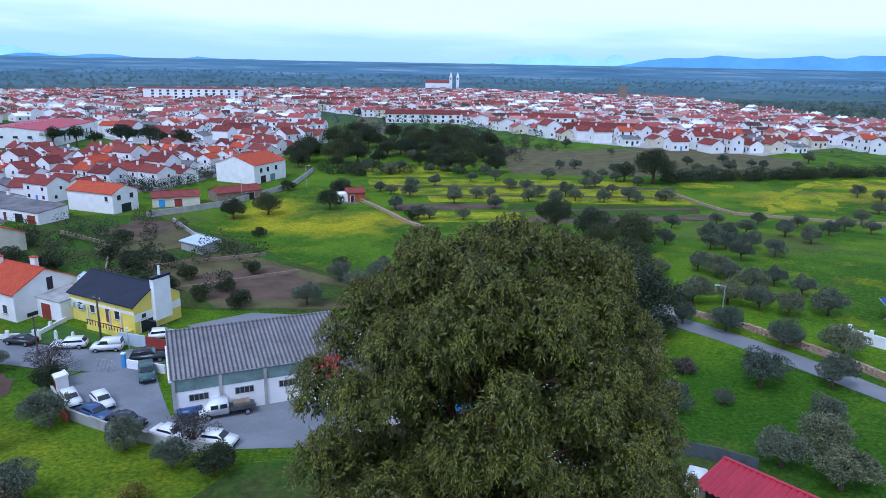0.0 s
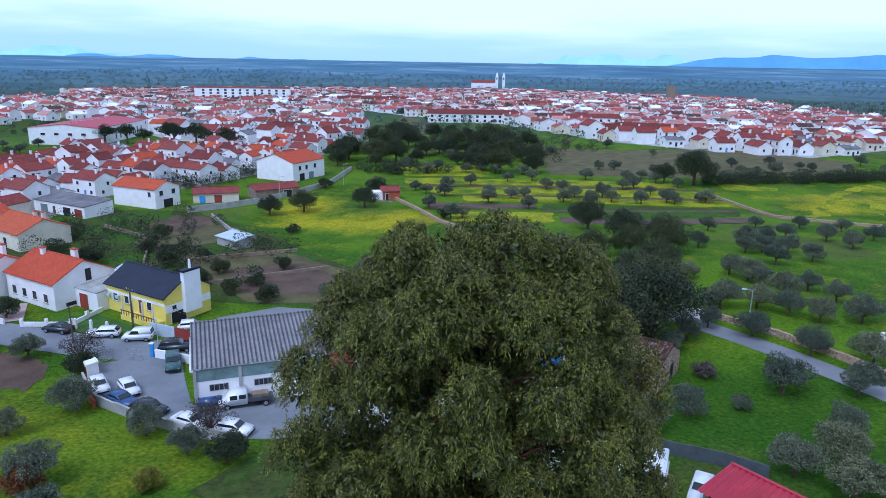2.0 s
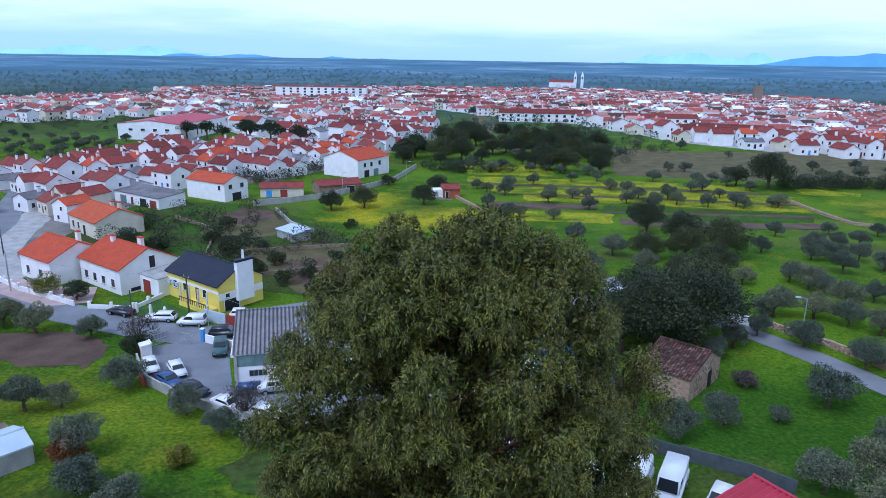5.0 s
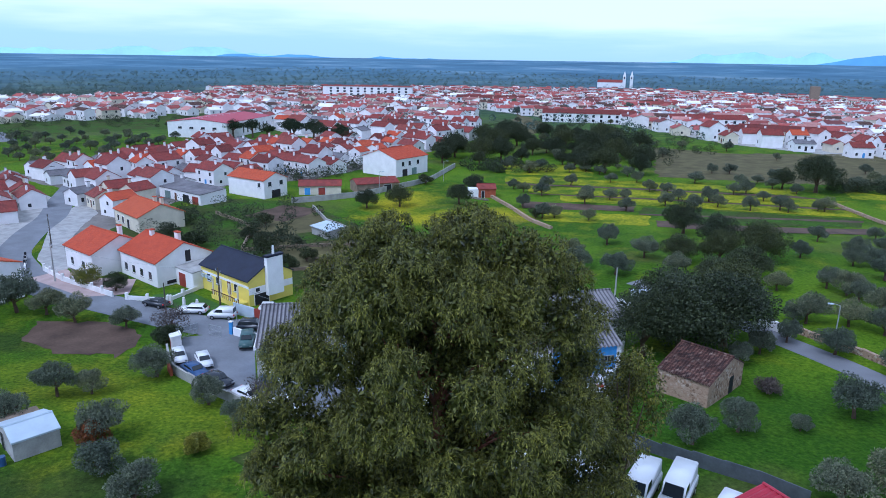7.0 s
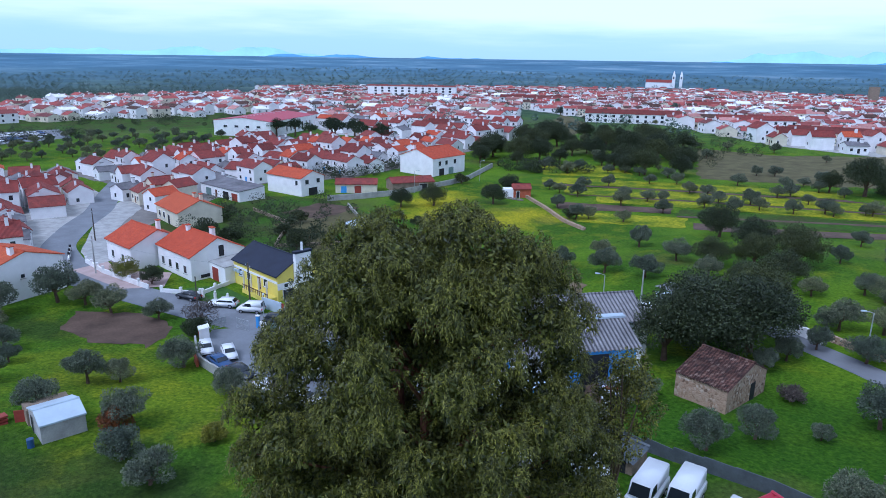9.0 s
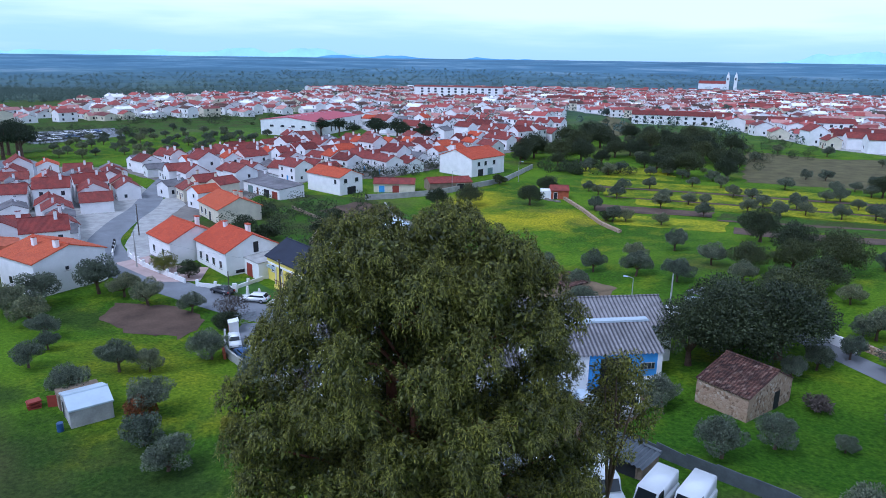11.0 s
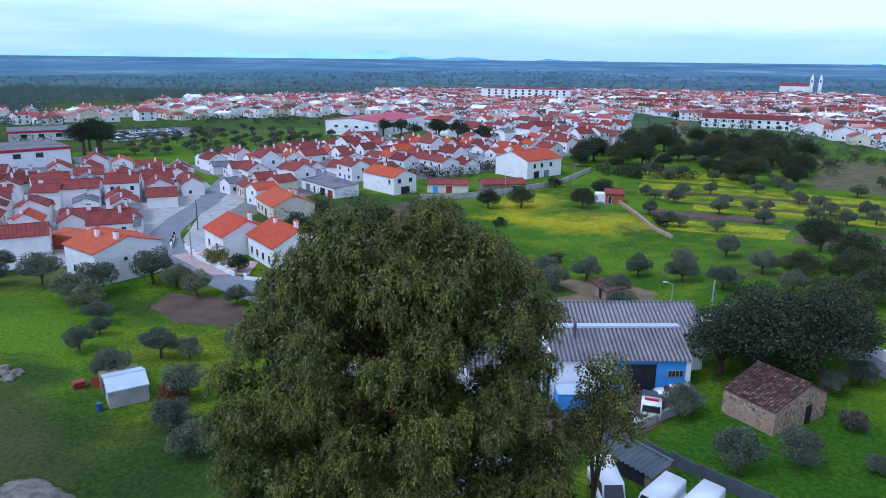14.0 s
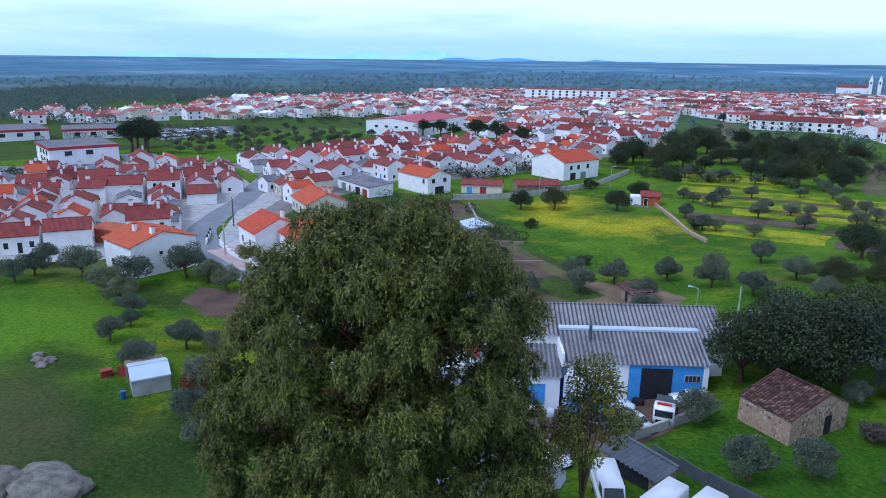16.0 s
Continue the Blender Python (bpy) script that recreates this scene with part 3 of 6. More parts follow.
def leaf_mesh(name, pts, dirs, length, width, material, rng, outs=None):
    """Many small pointed leaves, two triangles each, from points and directions."""
    n = len(pts)
    d = unit(dirs)
    face = unit(rng.normal(size=(n, 3)))
    if outs is not None:
        face = unit(face * 0.55 + unit(outs))
    side = unit(np.cross(d, face))
    L = (length * rng.uniform(0.6, 1.3, n))[:, None]
    W = (width * rng.uniform(0.7, 1.3, n))[:, None]
    v = np.empty((n, 4, 3))
    v[:, 0], v[:, 2] = pts, pts + d * L
    v[:, 1], v[:, 3] = pts + d * L * 0.45 + side * W, pts + d * L * 0.45 - side * W
    me = bpy.data.meshes.new(name)
    me.vertices.add(4 * n); me.vertices.foreach_set("co", v.ravel())
    me.loops.add(4 * n); me.loops.foreach_set("vertex_index", np.arange(4 * n))
    me.polygons.add(n)
    me.polygons.foreach_set("loop_start", np.arange(0, 4 * n, 4))
    me.materials.append(material)
    me.update(calc_edges=True)
    return me


def tube(bm, pts, radii, seg=7):
    rings = []
    for i, (p, r) in enumerate(zip(pts, radii)):
        p = Vector(p)
        t = (Vector(pts[min(i + 1, len(pts) - 1)]) - Vector(pts[max(i - 1, 0)])).normalized()
        a = t.orthogonal().normalized(); b = t.cross(a)
        rings.append([bm.verts.new(p + (a * math.cos(k * 2 * math.pi / seg) + b * math.sin(k * 2 * math.pi / seg)) * r) for k in range(seg)])
    for r0, r1 in zip(rings, rings[1:]):
        for k in range(seg):
            bm.faces.new((r0[k], r0[(k + 1) % seg], r1[(k + 1) % seg], r1[k]))
    bm.faces.new(rings[-1])


def finish(name, bm, material, parent=None, label="", shade=False):
    bmesh.ops.recalc_face_normals(bm, faces=bm.faces[:])
    me = bpy.data.meshes.new(name); bm.to_mesh(me); bm.free()
    me.materials.append(material)
    if shade:
        me.polygons.foreach_set("use_smooth", [True] * len(me.polygons))
    ob = new(name, me)
    ob.parent = parent
    if label:
        ob["label"] = label
    return ob


part = finish


def broad_tree(name, label, category, h, r, trunk_h, lumps, leaves, leaf, material, seed, bark=None, squash=0.8, droop=0.0, girth=1.0):
    """A trunk with forking limbs and a lumpy crown of loose leaves, standing at the origin."""
    rng = np.random.default_rng(seed)
    root = new(name); tagged(root, label, category)
    cen = []
    for i in range(lumps):
        a = i * 2.4 + rng.uniform(-0.5, 0.5); f = math.sqrt((i + 0.5) / lumps)
        z = trunk_h + (h - trunk_h) * (0.62 - 0.34 * f + rng.uniform(-0.14, 0.2))
        cen.append((math.cos(a) * r * 0.74 * f, math.sin(a) * r * 0.74 * f, z))
    cen = np.array(cen)
    rad = rng.uniform(0.27, 0.50, lumps) * r
    bm = bmesh.new()
    lean = rng.uniform(-0.2, 0.2, 2)
    fork = (lean[0], lean[1], trunk_h * 0.8)
    tube(bm, [(0, 0, -0.3), (lean[0] * 0.5, lean[1] * 0.5, trunk_h * 0.4), fork], [h * 0.055 * girth, h * 0.042 * girth, h * 0.036 * girth])
    for c in cen[: min(lumps, 9)]:
        mid = (np.array(fork) + c) / 2 + rng.normal(size=3) * 0.1 * r
        tube(bm, [fork, mid, c], [h * 0.024 * girth, h * 0.015 * girth, h * 0.005 * girth], 5)
    part("trunk", bm, bark or BARK, root)
    k = rng.choice(lumps, leaves, p=rad ** 2 / (rad ** 2).sum())
    d = unit(rng.normal(size=(leaves, 3)))
    rr = rad[k] * rng.uniform(0.35, 1.0, leaves) ** 0.5
    p = cen[k] + d * rr[:, None] * np.array([1, 1, squash])
    p += 0.16 * rad[k][:, None] * np.sin(p[:, [1, 2, 0]] * 7 / r)
    p[:, 2] = np.maximum(p[:, 2], trunk_h * 0.45)
    way = d + rng.normal(size=(leaves, 3)) * 0.7 + np.array([0, 0, -droop])
    crown = new("crown", leaf_mesh("crown", p, way, leaf, leaf * 0.28, material, rng, d + np.array([0, 0, 0.3]))); crown.parent = root
    return root


def at(x, y, turn=0.0, size=1.0, sink=0.0):
    return pose(x, y, float(ground(x, y)) - sink, 0, 0, turn) @ Matrix.Scale(size, 4)


def place(kinds, spots, seed, lo=0.85, hi_=1.15, group="", label=""):
    rng = random.Random(seed)
    for s in spots:
        k = rng.choice(kinds)
        size = (s[2] if len(s) > 2 else 1.0) * rng.uniform(lo, hi_)
        ob = copy_thing(k, at(s[0], s[1], rng.uniform(0, 360)))
        ob.scale = (size, size, size * rng.uniform(0.9, 1.1))
        tagged(ob, label=label, group=group)


def retire(kinds):
    for k in kinds:
        for o in (*k.children_recursive, k):
            bpy.data.objects.remove(o)


def rows_in(poly, ang, dx, dy, jitter, seed, keep=1.0, avoid=()):
    rng = np.random.default_rng(seed)
    P = np.array(poly); c = P.mean(0); R = np.linalg.norm(P - c, axis=1).max()
    a = radians(ang); U, V = np.array([math.cos(a), math.sin(a)]), np.array([-math.sin(a), math.cos(a)])
    out = []
    for i in np.arange(-R, R, dx):
        for j in np.arange(-R, R, dy):
            q = c + U * i + V * j + rng.uniform(-jitter, jitter, 2)
            if rng.random() < keep and inside(q[0], q[1], poly) and all(math.hypot(q[0] - s[0], q[1] - s[1]) > s[2] for s in avoid):
                out.append((float(q[0]), float(q[1])))
    return out


olives = [broad_tree("olive_tree", "grey-green olive tree with a short forked trunk in grass", "olive tree", 4.0, 2.3, 1.2, 11, 7500, 0.19, OLIVE, 20 + s) for s in range(5)]
oaks = [broad_tree("oak_tree", "dark green evergreen oak with a dense rounded crown", "oak tree", 8.5, 4.8, 2.0, 22, 16000, 0.27, OAKL, 40 + s) for s in range(3)]
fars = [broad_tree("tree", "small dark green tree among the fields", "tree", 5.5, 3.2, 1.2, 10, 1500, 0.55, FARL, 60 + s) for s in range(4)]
pines = [broad_tree("pine_tree", "dark umbrella-shaped pine tree beside the school", "pine tree", 13, 6.0, 6.0, 14, 5000, 0.5, PINEL, 70 + s, squash=0.55) for s in range(2)]
shrubs = [broad_tree("shrub", "dark evergreen shrub beside a garden plot", "shrub", 3.0, 1.7, 0.4, 9, 2400, 0.24, OAKL, 80 + s) for s in range(2)]

# olives of the near meadows
place(olives, [(-41.8, 66.2, 1.15), (-31.0, 60.6, 0.9), (-25.0, 56.8, 0.9), (-35.5, 49.6, 1.0), (-47.6, 56.9, 0.95), (-44.8, 58.8, 0.9), (-46.4, 49.2, 0.9), (-57.5, 52.7, 1.0)], 1, group="meadow olives")
place(olives, [(-61.5, 58.5, 0.8), (-66.5, 62.0, 1.05), (-72.5, 64.5, 1.0), (-80.0, 66.5, 1.2), (-80.0, 71.5, 1.35), (-76.5, 80.0, 1.4), (-71.5, 80.5, 1.2), (-65.0, 79.0, 1.3), (-98.5, 65.0, 1.1), (-92.0, 70.0, 1.4), (-96.0, 60.5, 1.1), (-104.5, 70.0, 1.0), (-56.5, 79.2, 1.0)], 2, group="meadow olives")
place(olives, [(37.4, 97.5, 1.1), (38.2, 86.8, 1.0), (43.0, 80.6, 1.0), (35.8, 70.5, 1.15), (43.3, 69.8, 1.1), (49.0, 78.0, 1.1), (37.8, 60.8, 1.0), (33.9, 54.4, 1.1), (29.9, 53.4, 1.0), (33.2, 49.9, 1.0), (19.5, 60.5, 1.05), (24.0, 64.5, 0.9)], 3, group="lane olives")
place(olives, [(13.6, 69.8, 1.0), (8.2, 63.0, 0.95), (30.0, 66.5, 0.55), (33.5, 90.0, 0.7), (29.5, 85.5, 0.75), (26.5, 81.5, 0.8)], 4, group="lane olives")
place(olives, [(-14.5, 111.5, 1.3), (-18.5, 118.5, 1.15), (-11.0, 119.0, 1.1), (-22.0, 106.0, 1.15), (-4.0, 112.0, 1.0), (-1.0, 103.5, 1.1), (5.0, 120.0, 1.2), (-3.0, 124.0, 1.15), (3.5, 131.0, 1.1), (12.0, 116.0, 1.3), (17.0, 128.0, 1.2), (10.0, 140.0, 1.2), (22.0, 118.0, 1.2), (27.0, 112.0, 1.2)], 5, group="allotment olives")
ORCHARD = [(39.5, 146), (45, 135.5), (53, 156), (55.5, 139.5), (52.5, 131), (56, 132), (61, 132.5), (67.5, 149.5), (62, 145.5), (62.5, 125.5), (75, 147), (76.5, 139), (54.5, 121.5), (36.5, 112), (44, 114), (36, 98), (46, 111), (47, 108.5), (53.5, 106), (55.5, 101), (48, 102), (42.5, 97), (46, 94.5), (77, 165), (66.5, 164), (85, 161.5), (86, 149.5), (93.5, 156.5), (97.5, 153), (104.5, 168.5), (120, 186.5), (132, 205), (129.5, 213.5), (64.5, 202.5), (56, 197.5), (55, 92.5), (49, 92)]
place(olives, ORCHARD, 6, 0.8, 1.15, group="orchard olives")
TERRACES = [(-16, 250), (-5.5, 247), (0, 250.5), (-3, 220.5), (-10, 214.5), (5, 246.5), (9, 230.5), (14.5, 245.5), (17.5, 233), (21, 217.5), (3, 202.5), (9.5, 200), (13.5, 201.5), (3, 191), (14, 184.5), (26, 216), (28.5, 205.5), (24.5, 196.5), (37, 206.5), (32, 193.5), (45.5, 220), (49.5, 223.5), (52.5, 212.5), (38.5, 199), (46.5, 197), (54.5, 200), (59, 234.5), (64.5, 227.5), (66, 202), (-13, 182), (-10, 200), (-6.5, 170), (-3.5, 171), (5, 168.5), (0.5, 257), (-16, 204), (-19.5, 208.5), (-19, 241.5), (-28, 247)]
place(olives, TERRACES, 7, 0.85, 1.2, group="terrace olives")
place(olives, rows_in([(-207, 178), (-180, 200), (-172, 232), (-192, 286), (-252, 290), (-264, 256), (-244, 208)], 20, 11.5, 10.5, 2, 9, 0.9), 8, 0.8, 1.1, group="grove olives")
PASTURE = [(36, 238), (44, 262.5), (50, 263.5), (50, 239.5), (56, 244), (63.5, 253.5), (84, 238.5), (95, 257.5), (97.5, 252.5), (109, 263), (123.5, 277), (126, 272.5), (125, 255.5), (140.5, 274), (98.5, 279.5), (116, 287.5), (93.5, 244.5), (-20, 364), (-9.5, 371.5), (-7, 381.5), (0.5, 400), (-25, 350), (-39, 376), (-53.5, 448), (-41.5, 475.5), (-20.5, 480.5), (-17, 543.5), (4.5, 461.5), (25, 333), (29, 302.5), (39, 335), (58, 333), (74, 308), (154, 292), (155, 276)]
place(olives, PASTURE, 9, 0.8, 1.3, group="pasture trees")
# oaks and dense copse
place(oaks, [(15.6, 81.5, 0.9), (20.0, 83.5, 1.3), (25.5, 87.0, 1.3), (27.0, 95.0, 1.15), (19.0, 90.0, 1.1), (27.0, 110.0, 0.7), (33.0, 118.0, 0.75), (23.0, 126.0, 0.7), (30.0, 128.0, 0.7)], 11, group="oaks by the lane")
place(oaks, [(31.0, 139.0, 1.0), (26.0, 156.0, 1.1), (37.0, 130.0, 0.9), (71.0, 233.0, 1.5), (62.0, 236.0, 0.7), (-45.0, 173.0, 0.75), (-52.5, 168.0, 0.75), (-30.5, 181.0, 0.8), (-30.0, 200.0, 0.8)], 12, group="field oaks")
place(oaks + oaks + olives[:3], rows_in([(-62, 262), (-66, 300), (-50, 350), (-22, 366), (6, 366), (22, 330), (26, 252), (10, 244), (-10, 252), (-24, 262), (-44, 240)], 25, 10.4, 10.4, 4.6, 13, 0.88), 13, 0.6, 1.3, group="copse oaks")
place(shrubs, [(-52.0, 113.0), (-47.0, 112.5, 1.2), (-40.0, 108.0, 1.2), (-37.0, 112.0, 1.1), (-60.0, 127.0, 1.3), (-66.0, 131.0, 1.2), (-53.0, 128.0), (-57.0, 121.0, 1.3), (-46.0, 118.0), (-32.5, 104.5, 1.3), (-72.0, 120.0, 1.4), (-35.0, 122.0), (-20.0, 128.0), (-8.0, 170.0, 1.2), (-41.5, 150.0), (-68.0, 142.0, 1.4), (-47.5, 208.0, 1.5)], 14, group="garden shrubs")
place(pines, [(-231, 177, 1.3), (-240, 186, 1.25), (-243, 192, 1.15), (-226, 181, 1.0)], 15, group="school pines")
place(pines, [(-170, 300, 0.8), (-162, 304, 0.8), (-152, 300, 0.75), (-143, 306, 0.8), (-136, 296, 0.7), (-128, 300, 0.85), (-120, 292, 0.7), (-112, 294, 0.8), (-106, 286, 0.75)], 16, group="row of pines")
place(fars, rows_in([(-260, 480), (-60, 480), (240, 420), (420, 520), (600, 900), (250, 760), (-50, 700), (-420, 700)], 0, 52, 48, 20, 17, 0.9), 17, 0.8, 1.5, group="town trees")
retire(olives + oaks + fars + pines + shrubs)

for nm, lab, spot, h, r, mt, sd in (
    ("bush", "rust-brown withered bush beside the field hut", (-35.6, 48.6), 3.0, 1.7, RUSTL, 91),
    ("bush", "large grey-green bush below the field hut", (-31.5, 44.6), 4.2, 2.2, OLIVE, 92),
    ("bush", "large grey-green bush below the meadow", (-26.3, 42.2), 4.0, 2.3, OLIVE, 93),
    ("bush", "sparse leafless bush by the yard wall", (-25.0, 62.3), 4.2, 2.6, TWIG, 94),
    ("bush", "sparse leafless bush by the yard gate", (-49.3, 79.5), 4.6, 2.8, TWIG, 95),
    ("bush", "dark bush in the corner of the yard wall", (-47.3, 75.8), 3.0, 2.0, OAKL, 96),
    ("bush", "small yellow-green bush in the meadow", (-25.5, 50.2), 1.8, 1.2, LIME, 97),
    ("fruit_tree", "yellow-green fruit tree in the front garden", (-75.8, 93.8), 4.0, 2.6, LIME, 98),
    ("fruit_tree", "dark green orange tree in the front garden", (-69.0, 92.6), 3.6, 2.2, OAKL, 99),
    ("bush", "rounded dark bush in the near corner", (-20.5, 55.5), 3.4, 2.2, OAKL, 100),
    ("fruit_tree", "dark fruit tree beside the white house", (-81.0, 124.0), 5.0, 2.8, OAKL, 101),
    ("bush", "small brown bush beside the stone hut", (28.5, 74.5), 1.8, 1.6, TWIG, 102)):
    ob = broad_tree(nm, lab, nm.replace("_", " "), h, r, 0.5, 12, 5500 if mt is not TWIG else 2600, 0.20, mt, sd)
    ob.matrix_basis = at(*spot)


def great_tree(x, y):
    """Tall eucalyptus: reddish stems, drooping sprays gathered in overlapping billows."""
    rng = np.random.default_rng(5)
    root = new("eucalyptus_tree")
    tagged(root, "huge eucalyptus with drooping olive-green foliage and reddish trunks", "tree")
    base = float(ground(x, y))
    root.location = (x, y, base)
    H = 31.8 - base
    cen, rad = [], []

    def crown_r(z):
        return 9.5 * (1 - math.exp(-(H - z + 0.7) / 3.4))
    tries = 0
    while len(cen) < 230 and tries < 20000:
        tries += 1
        z = H - 1.4 - (H * 0.70) * rng.random()
        a = rng.uniform(0, 2 * math.pi)
        r = rng.uniform(1.25, 2.4)
        q = max(crown_r(z) * (1 + 0.10 * math.sin(a * 3 + z * 0.6)) - r * rng.uniform(0.7, 1.0), 0.2)
        c = np.array((math.cos(a) * q, math.sin(a) * q * 0.95, z))
        if math.hypot(c[0] + 2.4, (c[2] + base - 25.6) * 0.8) < 1.5 and c[1] < 0:
            continue
        if all(np.linalg.norm(c - o_) > 0.82 * (r + r_) for o_, r_ in zip(cen, rad)):
            cen.append(c); rad.append(r)
    # the heads at the top
    for dx, dy, dz, r in ((-2.4, 0.2, -1.1, 1.6), (1.9, 0.3, -0.2, 1.9), (0.0, -1.4, -1.5, 1.7), (4.0, 0.6, -1.5, 1.6), (-4.0, -0.4, -2.8, 1.5), (2.6, -2.2, -2.2, 1.6), (0.2, 1.8, -0.9, 1.6)):
        cen.append(np.array((dx, dy, H + dz - r * 0.75))); rad.append(r)
    shell = len(cen)
    for i in range(90):
        z = H * rng.uniform(0.3, 0.88); a = rng.uniform(0, 6.28); q = crown_r(z) * rng.uniform(0.1, 0.6)
        cen.append((math.cos(a) * q, math.sin(a) * q, z)); rad.append(rng.uniform(1.3, 2.0))
    cen, rad = np.array(cen), np.array(rad)
    bm = bmesh.new()
    for k, (dx, dy) in enumerate(((0.0, 0.0), (1.3, 0.4), (-1.2, 0.7))):
        tops = (dx * 2.4, dy * 2.2, H * 0.86)
        tube(bm, [(dx, dy, -0.5), (dx * 1.2, dy, H * 0.3), (dx * 1.7, dy * 1.6, H * 0.6), tops], [0.62, 0.45, 0.3, 0.08], 9)
    part("trunk", bm, REDBARK, root, "reddish peeling trunks")
    bm = bmesh.new()
    for i in range(0, len(cen), 3):
        c = cen[i]
        s = np.array((c[0] * 0.12, c[1] * 0.12, c[2] - 2.5 - 0.3 * np.hypot(c[0], c[1])))
        m = (s + c) / 2 + np.array((0, 0, 0.7))
        tube(bm, [s, m, c], [0.13, 0.08, 0.03], 5)
    part("branchwork", bm, REDBARK, root)
    # each billow carries small tufts over its upper, outer side; each tuft is a tassel of short leaf strings
    to, tk, td, core = [], [], [], []
    for i in range(len(cen)):
        outward = unit(np.array((cen[i][0], cen[i][1], 0.0))) * 0.7 + np.array((0, 0, 0.55))
        m = int((34 if i < shell else 12) * (rad[i] / 1.7) ** 2) + 4
        dd = unit(rng.normal(size=(m, 3)) + outward)
        q = cen[i] + dd * (rad[i] * rng.uniform(0.84, 1.02, m))[:, None] * np.array([1, 1, 0.85])
        to.append(q); td.append(dd); tk.append(rng.uniform(0.22, 0.42, m))
        n_ = int(260 * rad[i] ** 2)
        core.append(cen[i] + unit(rng.normal(size=(n_, 3))) * (rad[i] * 0.86 * rng.uniform(0.2, 1.0, n_) ** 0.6)[:, None] * np.array([1, 1, 0.85]))
    to, td, tk, core = np.concatenate(to), np.concatenate(td), np.concatenate(tk), np.concatenate(core)
    per = 11
    S = len(to) * per
    k = np.repeat(np.arange(len(to)), per)
    d = unit(rng.normal(size=(S, 3)) * 0.7 + td[k] * 0.6 + np.array([0, 0, 0.55]))
    o = to[k] + d * (tk[k] * rng.uniform(0.25, 0.75, S))[:, None]
    M = 7
    t = np.linspace(0, 1, M)[None, :, None]
    ln = (tk[k] * rng.uniform(0.8, 1.7, S))[:, None, None]
    sway = unit(d * np.array([1, 1, 0.5]) + rng.normal(size=(S, 3)) * 0.25)[:, None, :]
    P = o[:, None, :] + sway * ln * t * 0.55 + np.array([0, 0, -1.0]) * ln * t ** 1.8 * 0.9
    P = (P + rng.normal(size=P.shape) * 0.035).reshape(-1, 3)
    way = (np.repeat(sway, M, 1) * 0.5 + np.array([0, 0, -0.9]) * t + np.array([0, 0, -0.25]) + rng.normal(size=(S, M, 3)) * 0.42).reshape(-1, 3)
    face = np.repeat(d[:, None, :], M, 1).reshape(-1, 3) + np.array([0, 0, 0.35])
    crown = new("crown", leaf_mesh("crown", P, way, 0.19, 0.024, EUCL, rng, face)); crown.parent = root
    inner = new("inner_foliage", leaf_mesh("inner_foliage", core, rng.normal(size=core.shape) + np.array([0, 0, -0.8]), 0.34, 0.07, EUCL, rng)); inner.parent = root
    return root


YOUNG = (12.6, 38.5)
great_tree(2.6, 32.0)

yt = broad_tree("young_tree", "slender young eucalyptus with drooping twigs beside the yard", "tree", 20.5, 2.4, 9.5, 16, 9000, 0.18, EUCL, 131, squash=1.0, droop=0.9, girth=0.22)
yt.matrix_basis = at(YOUNG[0], YOUNG[1])


# ---- buildings ----
def box(bm, x0, x1, y0, y1, z0, z1):
    v = [bm.verts.new(p) for p in ((x0, y0, z0), (x1, y0, z0), (x1, y1, z0), (x0, y1, z0), (x0, y0, z1), (x1, y0, z1), (x1, y1, z1), (x0, y1, z1))]
    for f in ((0, 3, 2, 1), (4, 5, 6, 7), (0, 1, 5, 4), (1, 2, 6, 5), (2, 3, 7, 6), (3, 0, 4, 7)):
        bm.faces.new([v[i] for i in f])


def slab(name, x0, x1, y0, y1, z0, z1, material, parent, label=""):
    bm = bmesh.new(); box(bm, x0, x1, y0, y1, z0, z1)
    return part(name, bm, material, parent, label)


def on_side(L, W, side, u, w, out0, out1):
    """x0, x1, y0, y1 of a slab on a wall's face, between two depths outside it."""
    if side == "f":
        return (u - w / 2, u + w / 2, -W / 2 - out1, -W / 2 - out0)
    if side == "b":
        return (u - w / 2, u + w / 2, W / 2 + out0, W / 2 + out1)
    if side == "r":
        return (L / 2 + out0, L / 2 + out1, u - w / 2, u + w / 2)
    return (-L / 2 - out1, -L / 2 - out0, u - w / 2, u + w / 2)


def opening(root, L, W, side, u, z, w, h, kind, frame_mat=None, plain_sill=False):
    """A window with frame, pane and sill, or a door, set on a wall."""
    fm = frame_mat or WHITE
    if kind == "window":
        win = slab("window", *on_side(L, W, side, u, w + 0.24, 0.0, 0.06), z - 0.12, z + h + 0.12, fm, root)
        slab("pane", *on_side(L, W, side, u, w, 0.06, 0.075), z, z + h, PANE, win)
        if not plain_sill:
            slab("sill", *on_side(L, W, side, u, w + 0.36, 0.0, 0.16), z - 0.2, z - 0.12, GREYWALL, win)
    else:
        mt = {"door": BROWN, "garage": MAROON, "dark": DARK, "blue": BLUE, "green": GREENP, "maroon": MAROON}[kind]
        d = slab("door", *on_side(L, W, side, u, w + 0.2, 0.0, 0.05), z, z + h + 0.1, fm, root)
        slab("leaf", *on_side(L, W, side, u, w, 0.05, 0.07), z, z + h, mt, d)


